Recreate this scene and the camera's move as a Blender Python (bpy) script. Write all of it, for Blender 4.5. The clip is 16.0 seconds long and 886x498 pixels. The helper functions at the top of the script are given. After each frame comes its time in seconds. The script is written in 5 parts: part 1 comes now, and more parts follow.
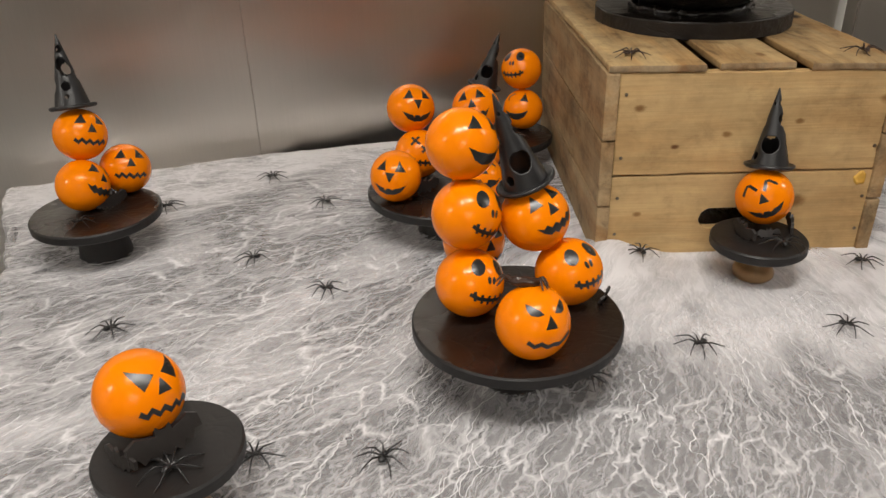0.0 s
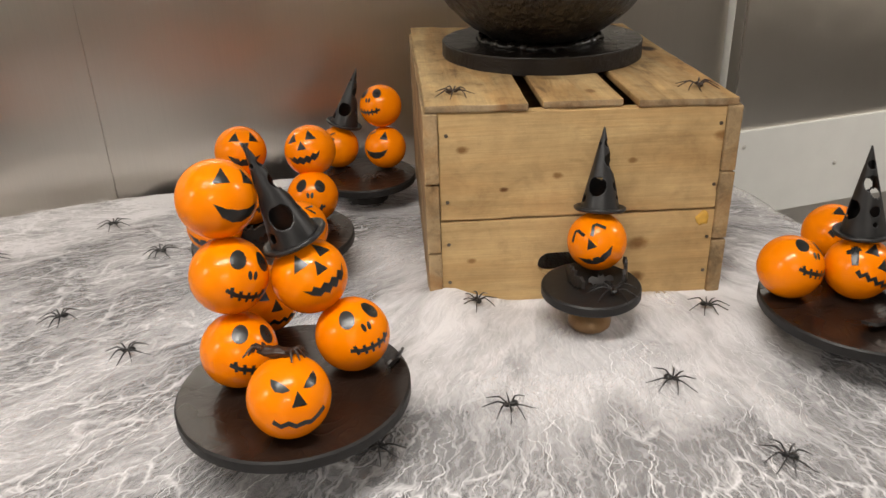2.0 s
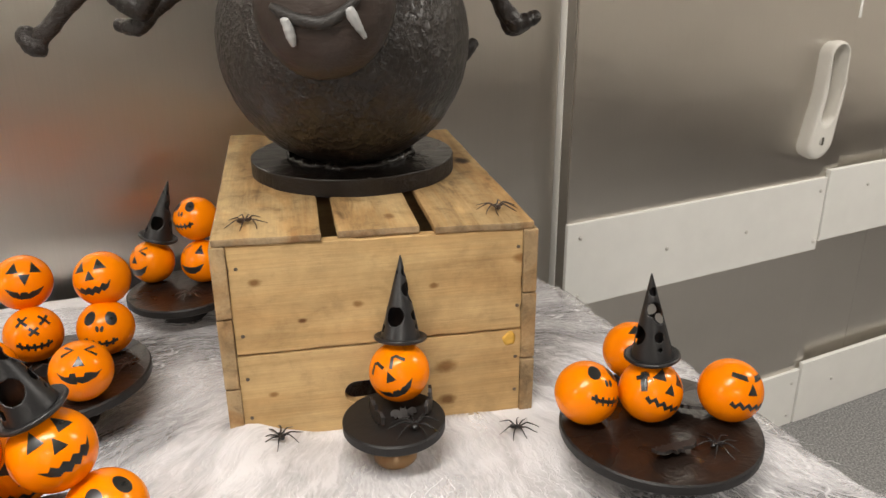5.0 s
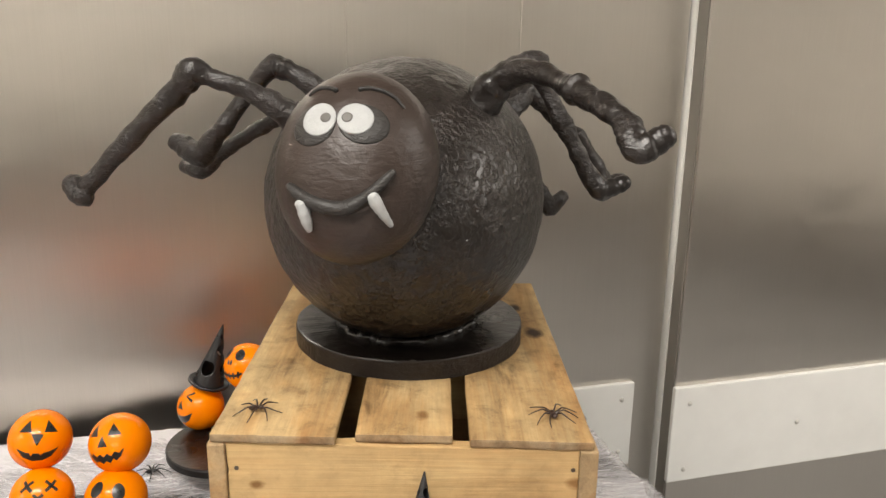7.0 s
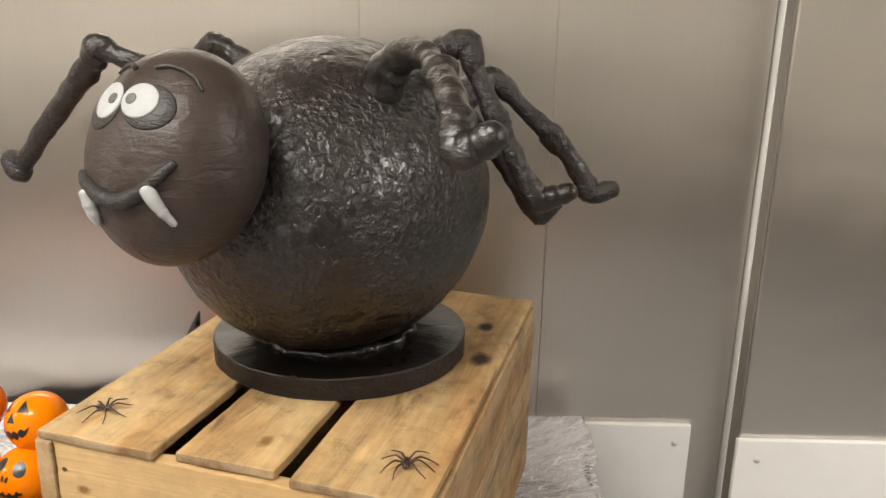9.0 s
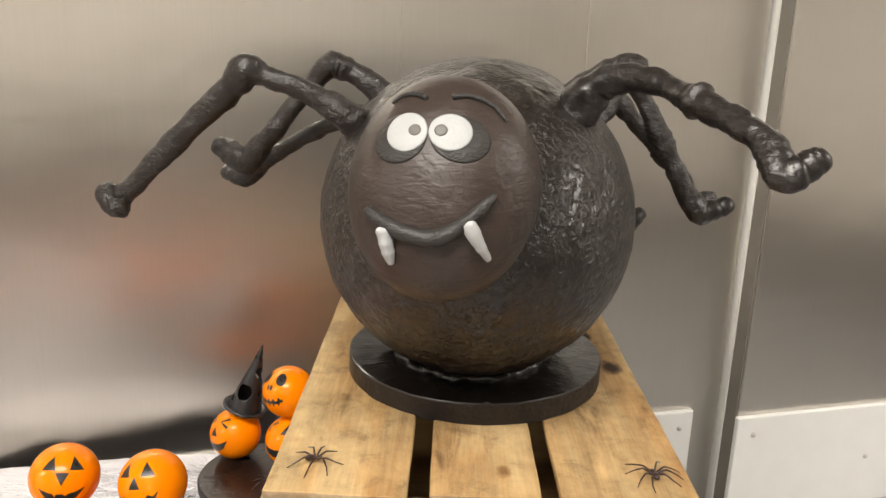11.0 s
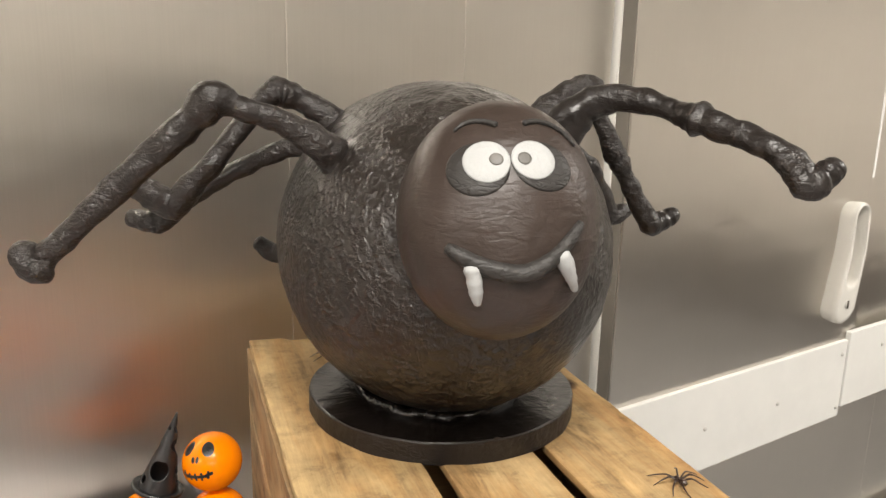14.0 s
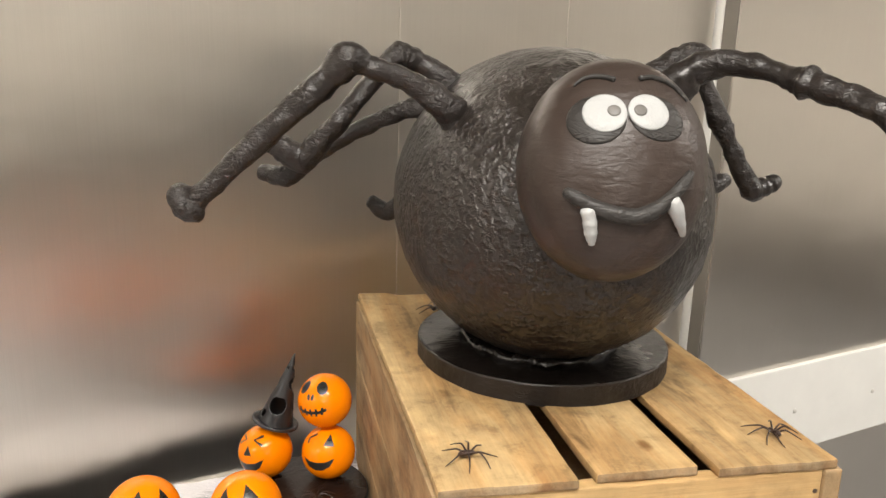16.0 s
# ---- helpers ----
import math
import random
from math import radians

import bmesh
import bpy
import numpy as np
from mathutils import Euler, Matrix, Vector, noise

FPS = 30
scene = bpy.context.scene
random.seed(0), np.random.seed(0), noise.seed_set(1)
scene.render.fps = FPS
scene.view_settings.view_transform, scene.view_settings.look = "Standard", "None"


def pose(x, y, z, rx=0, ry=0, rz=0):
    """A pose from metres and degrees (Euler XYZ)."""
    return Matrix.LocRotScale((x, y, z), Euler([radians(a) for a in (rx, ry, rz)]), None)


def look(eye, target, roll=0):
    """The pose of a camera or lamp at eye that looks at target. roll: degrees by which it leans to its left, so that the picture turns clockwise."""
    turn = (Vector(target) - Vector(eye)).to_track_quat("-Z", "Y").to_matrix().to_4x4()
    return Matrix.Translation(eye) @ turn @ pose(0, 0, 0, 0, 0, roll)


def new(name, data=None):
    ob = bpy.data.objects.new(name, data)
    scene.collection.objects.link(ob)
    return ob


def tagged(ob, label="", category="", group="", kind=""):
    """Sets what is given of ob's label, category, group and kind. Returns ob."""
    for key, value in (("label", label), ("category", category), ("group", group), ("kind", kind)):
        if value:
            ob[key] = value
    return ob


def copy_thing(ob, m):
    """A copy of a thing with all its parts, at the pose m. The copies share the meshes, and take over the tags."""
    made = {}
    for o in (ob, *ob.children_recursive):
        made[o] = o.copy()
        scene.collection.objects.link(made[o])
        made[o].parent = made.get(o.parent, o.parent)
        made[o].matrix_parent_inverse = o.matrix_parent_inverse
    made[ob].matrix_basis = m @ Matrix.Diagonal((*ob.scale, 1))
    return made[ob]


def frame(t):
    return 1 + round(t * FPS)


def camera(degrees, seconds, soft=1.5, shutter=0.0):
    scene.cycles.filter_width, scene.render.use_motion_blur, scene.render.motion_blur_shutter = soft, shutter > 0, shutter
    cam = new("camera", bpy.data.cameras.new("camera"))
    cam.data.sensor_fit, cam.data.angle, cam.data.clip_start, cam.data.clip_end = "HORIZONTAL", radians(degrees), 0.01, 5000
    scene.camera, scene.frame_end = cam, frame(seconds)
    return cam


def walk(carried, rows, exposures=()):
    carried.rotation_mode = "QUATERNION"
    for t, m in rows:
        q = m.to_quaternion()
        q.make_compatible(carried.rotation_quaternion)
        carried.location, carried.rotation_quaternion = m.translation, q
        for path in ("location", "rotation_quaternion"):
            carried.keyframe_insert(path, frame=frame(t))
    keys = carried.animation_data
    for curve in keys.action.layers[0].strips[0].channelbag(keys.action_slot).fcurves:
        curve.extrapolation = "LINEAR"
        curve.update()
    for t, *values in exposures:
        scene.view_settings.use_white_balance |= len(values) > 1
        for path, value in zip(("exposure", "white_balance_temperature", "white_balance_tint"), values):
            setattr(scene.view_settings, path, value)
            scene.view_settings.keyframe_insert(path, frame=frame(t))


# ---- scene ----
cam = camera(59.8, 16.0)
PATH = [
    (0, (-0.412, -1.005, 1.429), (-0.436, 0.769, 0.505), -1.7),
    (0.5, (-0.347, -0.949, 1.432), (-0.397, 0.827, 0.513), -1.5),
    (1, (-0.289, -0.922, 1.428), (-0.351, 0.861, 0.525), -1.7),
    (1.5, (-0.249, -0.92, 1.421), (-0.28, 0.874, 0.537), -1.9),
    (2, (-0.207, -0.929, 1.421), (-0.161, 0.873, 0.555), -2.0),
    (2.5, (-0.175, -0.921, 1.43), (-0.031, 0.878, 0.568), -2.1),
    (3, (-0.137, -0.911, 1.42), (0.125, 0.877, 0.563), -1.6),
    (3.2, (-0.123, -0.91, 1.416), (0.17, 0.873, 0.558), -1.6),
    (5.3, (-0.082, -0.876, 1.5), (0.248, 0.977, 0.824), -0.5),
    (5.5, (-0.089, -0.881, 1.51), (0.225, 0.987, 0.869), -0.3),
    (6, (-0.096, -0.865, 1.531), (0.152, 1.034, 0.956), 0.1),
    (6.5, (-0.041, -0.802, 1.555), (0.101, 1.121, 1.026), 0.4),
    (7, (0.042, -0.713, 1.557), (0.03, 1.221, 1.048), 0.7),
    (7.5, (0.18, -0.675, 1.553), (-0.006, 1.251, 1.048), 0.7),
    (8, (0.318, -0.641, 1.554), (-0.038, 1.258, 1.038), 1.0),
    (8.5, (0.37, -0.575, 1.539), (-0.105, 1.294, 1.011), 1.1),
    (9, (0.363, -0.536, 1.549), (-0.173, 1.314, 1.009), 1.2),
    (9.5, (0.348, -0.569, 1.545), (-0.164, 1.288, 1.007), 1.0),
    (10, (0.268, -0.608, 1.554), (-0.189, 1.263, 1.012), 1.1),
    (10.2, (0.202, -0.62, 1.559), (-0.188, 1.266, 1.019), 1.4),
    (12.3, (-0.241, -0.527, 1.559), (0.215, 1.359, 1.075), 1.7),
    (12.5, (-0.254, -0.521, 1.562), (0.244, 1.357, 1.088), 1.8),
    (13, (-0.273, -0.523, 1.56), (0.296, 1.338, 1.102), 1.6),
    (13.5, (-0.277, -0.523, 1.556), (0.318, 1.333, 1.105), 1.4),
    (14, (-0.275, -0.52, 1.554), (0.322, 1.335, 1.103), 1.3),
    (14.5, (-0.27, -0.524, 1.554), (0.315, 1.335, 1.105), 1.3),
    (15, (-0.269, -0.523, 1.554), (0.281, 1.345, 1.096), 1.4),
    (15.5, (-0.286, -0.528, 1.552), (0.198, 1.354, 1.08), 1.4),
    (16, (-0.322, -0.574, 1.532), (0.074, 1.324, 1.041), 1.7),
]
walk(cam, [(t, look(eye, target, roll)) for t, eye, target, roll in PATH],
     exposures=[(0, -0.15), (1.5, 0.0), (3, 0.12), (5.5, 0.38), (7, 0.64), (9, 0.75), (12.5, 0.84), (16, 0.87)])

# ---- light ----
WALL = pose(0.578, 0.833, 0, 0, 0, 16)      # along the steel wall: x along it, y into it, z up; the door's face lies at y = 0
TABLE_Z = 0.885
scene.view_settings.exposure = 0.0

world = bpy.data.worlds.new("world")
world.use_nodes = True
scene.world = world
world.node_tree.nodes["Background"].inputs[0].default_value = (0.9, 0.88, 0.85, 1)
world.node_tree.nodes["Background"].inputs[1].default_value = 0.05


def area_lamp(name, m, sx, sy, watts, colour=(1.0, 0.945, 0.875)):
    data = bpy.data.lights.new(name, "AREA")
    data.shape, data.size, data.size_y, data.energy, data.color = "RECTANGLE", sx, sy, watts, colour
    ob = new(name, data)
    ob.matrix_world = m
    return ob


# a row of ceiling tubes parallel to the steel wall, then an added rear fill
LAMPS = [(-0.45, -0.93, 16, 1.2, 0.2, 36), (2.45, -0.06, 16, 1.2, 0.2, 34), (-3.25, -1.75, 16, 1.2, 0.2, 34), (-0.2, -3.6, 16, 1.2, 0.2, 50)]
for lx, ly, turn, sx, sy, watts in LAMPS:
    area_lamp("ceiling_lamp", pose(lx, ly, 2.585, 0, 0, turn), sx, sy, watts)


# ---- materials ----
def material(name):
    m = bpy.data.materials.new(name)
    m.use_nodes = True
    return m, m.node_tree.nodes, m.node_tree.links, m.node_tree.nodes["Principled BSDF"]


def node(nodes, kind, **values):
    n = nodes.new(kind)
    for key, value in values.items():
        n.inputs[key].default_value = value
    return n


def ramp(nodes, links, source, stops):
    r = nodes.new("ShaderNodeValToRGB")
    while len(r.color_ramp.elements) < len(stops):
        r.color_ramp.elements.new(0.5)
    for e, (at, c) in zip(r.color_ramp.elements, stops):
        e.position = at
        e.color = c if len(c) == 4 else (*c, 1)
    links.new(source, r.inputs[0])
    return r.outputs[0]


def grey(v):
    return (v, v, v, 1)


def mix_rgb(nodes, links, mode, fac, a, b):
    m = nodes.new("ShaderNodeMix")
    m.data_type, m.blend_type = "RGBA", mode
    for socket, v in ((m.inputs[0], fac), (m.inputs[6], a), (m.inputs[7], b)):
        if hasattr(v, "links"):
            links.new(v, socket)
        elif isinstance(v, (int, float)):
            socket.default_value = v
        else:
            socket.default_value = v if len(v) == 4 else (*v, 1)
    return m.outputs[2]


def math_node(nodes, links, op, a, b=None, clamp=False):
    m = nodes.new("ShaderNodeMath")
    m.operation, m.use_clamp = op, clamp
    for socket, v in zip(m.inputs, (a, b)):
        if v is None:
            continue
        if hasattr(v, "links"):
            links.new(v, socket)
        else:
            socket.default_value = v
    return m.outputs[0]


def bump(nodes, links, bsdf, height, strength, distance):
    b = node(nodes, "ShaderNodeBump", Strength=strength, Distance=distance)
    links.new(height, b.inputs["Height"])
    links.new(b.outputs[0], bsdf.inputs["Normal"])
    return b


def coords(nodes, links, scale=(1, 1, 1), kind="Object", rotation=(0, 0, 0)):
    c = nodes.new("ShaderNodeTexCoord")
    m = node(nodes, "ShaderNodeMapping", Scale=scale, Rotation=rotation)
    links.new(c.outputs[kind], m.inputs[0])
    return m.outputs[0]


def noise_tex(nodes, links, vector, scale, detail=4, rough=0.55, distortion=0.0):
    n = node(nodes, "ShaderNodeTexNoise", Scale=scale, Detail=detail, Roughness=rough, Distortion=distortion)
    if vector is not None:
        links.new(vector, n.inputs["Vector"])
    return n.outputs["Fac"]


def plain(name, colour, rough=0.5, metal=0.0, vary=0.12, scale=40.0, bump_by=0.0, bump_scale=120.0, coat=0.0, rough_vary=0.1):
    """Paint or plastic with two scales of slight variation."""
    m, nodes, links, bsdf = material(name)
    v = coords(nodes, links)
    n1, n2 = noise_tex(nodes, links, v, scale, 5), noise_tex(nodes, links, v, scale * 0.17, 2)
    lo, hi = tuple(c * (1 - vary) for c in colour), tuple(min(1, c * (1 + vary)) for c in colour)
    both = math_node(nodes, links, "MULTIPLY", n1, 0.5)
    mixed = math_node(nodes, links, "ADD", both, math_node(nodes, links, "MULTIPLY", n2, 0.5))
    links.new(ramp(nodes, links, mixed, [(0.3, lo), (0.7, hi)]), bsdf.inputs["Base Color"])
    links.new(ramp(nodes, links, n1, [(0.3, grey(max(0, rough - rough_vary))), (0.7, grey(min(1, rough + rough_vary)))]), bsdf.inputs["Roughness"])
    bsdf.inputs["Metallic"].default_value = metal
    bsdf.inputs["Coat Weight"].default_value = coat
    bsdf.inputs["Coat Roughness"].default_value = 0.08
    if bump_by:
        bump(nodes, links, bsdf, noise_tex(nodes, links, v, bump_scale, 4), bump_by, 0.002)
    return m


def steel_material():
    """Brushed stainless sheet: fine upright grain, faint dents and rubbed patches."""
    m, nodes, links, bsdf = material("brushed_steel")
    grain = noise_tex(nodes, links, coords(nodes, links, (900, 900, 6)), 1.0, 3)
    rubbed = noise_tex(nodes, links, coords(nodes, links, (1.3, 1.3, 2.2)), 1.6, 4)
    colour = mix_rgb(nodes, links, "MIX", rubbed, (0.64, 0.605, 0.555), (0.78, 0.745, 0.69))
    colour = mix_rgb(nodes, links, "MULTIPLY", 0.18, colour, ramp(nodes, links, grain, [(0.3, grey(0.75)), (0.7, grey(1.0))]))
    links.new(colour, bsdf.inputs["Base Color"])
    bsdf.inputs["Metallic"].default_value = 1.0
    r = math_node(nodes, links, "ADD", math_node(nodes, links, "MULTIPLY", rubbed, 0.12), 0.25)
    r = math_node(nodes, links, "ADD", r, math_node(nodes, links, "MULTIPLY", grain, 0.08))
    links.new(r, bsdf.inputs["Roughness"])
    bsdf.inputs["Anisotropic"].default_value = 0.8
    t = nodes.new("ShaderNodeCombineXYZ")
    along = WALL.to_3x3() @ Vector((1, 0, 0))
    for k in range(3):
        t.inputs[k].default_value = along[k]
    links.new(t.outputs[0], bsdf.inputs["Tangent"])
    waves = noise_tex(nodes, links, coords(nodes, links, (1.2, 1.2, 1.9)), 2.0, 3, 0.45)
    h = waves
    bump(nodes, links, bsdf, h, 0.24, 0.022)
    return m


def wood_material(name, along, light, dark, knot_spots=(), dirt=0.25, scuffs=0.9, red=1.0):
    """Old softwood board; along: which axis the grain runs."""
    m, nodes, links, bsdf = material(name)
    info = nodes.new("ShaderNodeObjectInfo")
    c = nodes.new("ShaderNodeTexCoord")
    off = nodes.new("ShaderNodeVectorMath")
    off.operation = "MULTIPLY_ADD"
    links.new(info.outputs["Random"], off.inputs[0])
    off.inputs[1].default_value = (7, 13, 5)
    links.new(c.outputs["Object"], off.inputs[2])
    s = [26.0, 26.0, 26.0]
    s["xyz".index(along)] = 1.6
    mp = node(nodes, "ShaderNodeMapping", Scale=tuple(s))
    links.new(off.outputs[0], mp.inputs[0])
    fine = [420.0] * 3
    fine["xyz".index(along)] = 9.0
    mp2 = node(nodes, "ShaderNodeMapping", Scale=tuple(fine))
    links.new(off.outputs[0], mp2.inputs[0])
    rings = noise_tex(nodes, links, mp.outputs[0], 1.0, 5, 0.6, 0.9)
    fibres = noise_tex(nodes, links, mp2.outputs[0], 1.0, 3, 0.6)
    blot = noise_tex(nodes, links, off.outputs[0], 9.0, 4, 0.6)
    colour = ramp(nodes, links, rings, [(0.26, dark), (0.46, tuple((a + 2 * b) / 3 for a, b in zip(dark, light))), (0.66, light)])
    colour = mix_rgb(nodes, links, "MULTIPLY", 0.26, colour, ramp(nodes, links, fibres, [(0.3, grey(0.55)), (0.65, grey(1.05))]))
    colour = mix_rgb(nodes, links, "MULTIPLY", 0.55, colour, ramp(nodes, links, blot, [(0.32, (0.62, 0.58, 0.54)), (0.6, (1.05, 1.03, 1.0))]))
    ss = [26.0, 26.0, 26.0]
    ss["xyz".index(along)] = 6.5
    mp4 = node(nodes, "ShaderNodeMapping", Scale=tuple(ss))
    links.new(off.outputs[0], mp4.inputs[0])
    scuff = noise_tex(nodes, links, mp4.outputs[0], 1.0, 6, 0.7, 0.5)
    colour = mix_rgb(nodes, links, "MULTIPLY", scuffs, colour, ramp(nodes, links, scuff, [(0.30, (0.36, 0.33, 0.30)), (0.43, (0.86, 0.84, 0.82)), (0.6, (1.06, 1.05, 1.02))]))
    rs = [17.0, 17.0, 17.0]
    rs["xyz".index(along)] = 2.6
    mp5 = node(nodes, "ShaderNodeMapping", Scale=tuple(rs), Location=(3.1, 5.7, 1.9))
    links.new(off.outputs[0], mp5.inputs[0])
    ruddy = noise_tex(nodes, links, mp5.outputs[0], 1.0, 5, 0.65, 0.7)
    colour = mix_rgb(nodes, links, "MULTIPLY", red, colour, ramp(nodes, links, ruddy, [(0.42, (1.03, 1.03, 1.02)), (0.56, (0.95, 0.84, 0.72)), (0.72, (0.80, 0.60, 0.44))]))
    grime = noise_tex(nodes, links, off.outputs[0], 22.0, 7, 0.72, 0.3)
    colour = mix_rgb(nodes, links, "MULTIPLY", dirt, colour, ramp(nodes, links, grime, [(0.34, (0.34, 0.31, 0.28)), (0.47, (0.86, 0.85, 0.83)), (0.62, (1.10, 1.09, 1.06))]))
    kn = node(nodes, "ShaderNodeTexVoronoi", Scale=1.0)
    ks = [13.0, 13.0, 13.0]
    ks["xyz".index(along)] = 6.0
    mp3 = node(nodes, "ShaderNodeMapping", Scale=tuple(ks))
    links.new(off.outputs[0], mp3.inputs[0])
    links.new(mp3.outputs[0], kn.inputs["Vector"])
    knots = ramp(nodes, links, kn.outputs["Distance"], [(0.05, (0.22, 0.13, 0.07)), (0.12, (0.6, 0.45, 0.3)), (0.22, (1, 1, 1))])
    colour = mix_rgb(nodes, links, "MULTIPLY", 0.02, colour, knots)
    for kx, ky, kz, size, tone in knot_spots:
        d = nodes.new("ShaderNodeVectorMath")
        d.operation = "SUBTRACT"
        links.new(c.outputs["Object"], d.inputs[0])
        d.inputs[1].default_value = (kx, ky, kz)
        sc = nodes.new("ShaderNodeVectorMath")
        sc.operation = "MULTIPLY"
        links.new(d.outputs[0], sc.inputs[0])
        k = [1.0 / size] * 3
        k["xyz".index(along)] *= 0.62
        sc.inputs[1].default_value = k
        wob = nodes.new("ShaderNodeVectorMath")
        wob.operation = "MULTIPLY_ADD"
        wn = node(nodes, "ShaderNodeTexNoise", Scale=120.0, Detail=3.0)
        links.new(c.outputs["Object"], wn.inputs["Vector"])
        links.new(wn.outputs["Color"], wob.inputs[0])
        wob.inputs[1].default_value = (0.5, 0.5, 0.5)
        links.new(sc.outputs[0], wob.inputs[2])
        ln = nodes.new("ShaderNodeVectorMath")
        ln.operation = "LENGTH"
        links.new(wob.outputs[0], ln.inputs[0])
        spot = ramp(nodes, links, ln.outputs["Value"], [(0.45, tone), (0.68, tuple(0.35 + 0.65 * q for q in tone)), (1.0, (1, 1, 1))])
        colour = mix_rgb(nodes, links, "MULTIPLY", 1.0, colour, spot)
    links.new(colour, bsdf.inputs["Base Color"])
    bsdf.inputs["Roughness"].default_value = 0.72
    bsdf.inputs["Specular IOR Level"].default_value = 0.3
    bump(nodes, links, bsdf, math_node(nodes, links, "ADD", fibres, math_node(nodes, links, "MULTIPLY", rings, 0.8)), 0.45, 0.0012)
    return m


def chocolate(name, lo, hi, rough, relief, scale, shine=0.5, deep=0.006, wrinkle=0.5, strokes=0.0, beads=0.0):
    """Moulded chocolate: brushed on, with lumps, small wrinkles, bloom and finger marks."""
    m, nodes, links, bsdf = material(name)
    v = coords(nodes, links)
    lumps = noise_tex(nodes, links, v, scale, 4, 0.5, 0.6)
    patch = noise_tex(nodes, links, v, scale * 0.12, 3, 0.6)
    fold = noise_tex(nodes, links, coords(nodes, links, (scale * 0.5, scale * 0.5, scale * 1.15), rotation=(0.3, 0.4, 0.2)), 1.0, 2, 0.5, 1.1)
    fold = ramp(nodes, links, math_node(nodes, links, "ABSOLUTE", math_node(nodes, links, "SUBTRACT", fold, 0.5)), [(0.0, grey(0)), (0.10, grey(1))])
    bare = ramp(nodes, links, patch, [(0.40, grey(0.25)), (0.62, grey(1))])
    links.new(ramp(nodes, links, math_node(nodes, links, "ADD", math_node(nodes, links, "MULTIPLY", patch, 0.7), math_node(nodes, links, "MULTIPLY", lumps, 0.3)), [(0.3, lo), (0.7, hi)]), bsdf.inputs["Base Color"])
    links.new(ramp(nodes, links, patch, [(0.3, grey(rough - 0.06)), (0.7, grey(rough + 0.08))]), bsdf.inputs["Roughness"])
    bsdf.inputs["Specular IOR Level"].default_value = shine
    height = math_node(nodes, links, "ADD", math_node(nodes, links, "MULTIPLY", lumps, bare), math_node(nodes, links, "MULTIPLY", math_node(nodes, links, "MULTIPLY", fold, bare), wrinkle))
    if strokes:
        drawn = noise_tex(nodes, links, coords(nodes, links, (scale * 0.5, scale * 0.5, scale * 2.2), rotation=(0.1, 0.15, 0.0)), 1.0, 4, 0.6, 0.8)
        height = math_node(nodes, links, "ADD", height, math_node(nodes, links, "MULTIPLY", math_node(nodes, links, "MULTIPLY", drawn, bare), strokes))
    if beads:
        drops = ramp(nodes, links, noise_tex(nodes, links, v, scale, 3, 0.5, 0.35), [(0.44, grey(0)), (0.72, grey(1))])
        swell = noise_tex(nodes, links, v, scale * 0.28, 2, 0.5, 0.4)
        height = math_node(nodes, links, "ADD", math_node(nodes, links, "MULTIPLY", math_node(nodes, links, "MULTIPLY", drops, bare), beads), math_node(nodes, links, "ADD", math_node(nodes, links, "MULTIPLY", swell, 1.6), math_node(nodes, links, "MULTIPLY", height, 0.12)))
    bump(nodes, links, bsdf, height, relief, deep)
    return m


def orange_material():
    """Glossy orange chocolate shell with a fine speckle and slight streaks in the colour."""
    m, nodes, links, bsdf = material("orange_shell")
    info = nodes.new("ShaderNodeObjectInfo")
    v = coords(nodes, links)
    soft = noise_tex(nodes, links, v, 30, 3)
    base = ramp(nodes, links, soft, [(0.3, (0.84, 0.208, 0.0)), (0.7, (0.88, 0.232, 0.0003))])
    tint = ramp(nodes, links, info.outputs["Random"], [(0.0, (0.96, 0.93, 0.9)), (1.0, (1, 1, 1))])
    links.new(mix_rgb(nodes, links, "MULTIPLY", 1.0, base, tint), bsdf.inputs["Base Color"])
    links.new(ramp(nodes, links, noise_tex(nodes, links, v, 220, 3), [(0.3, grey(0.14)), (0.7, grey(0.22))]), bsdf.inputs["Roughness"])
    bsdf.inputs["Specular IOR Level"].default_value = 0.24
    bsdf.inputs["Subsurface Weight"].default_value = 0.0
    bump(nodes, links, bsdf, noise_tex(nodes, links, v, 60, 2), 0.05, 0.001)
    return m


WEB_FOCUS = (0.03, 0.38)


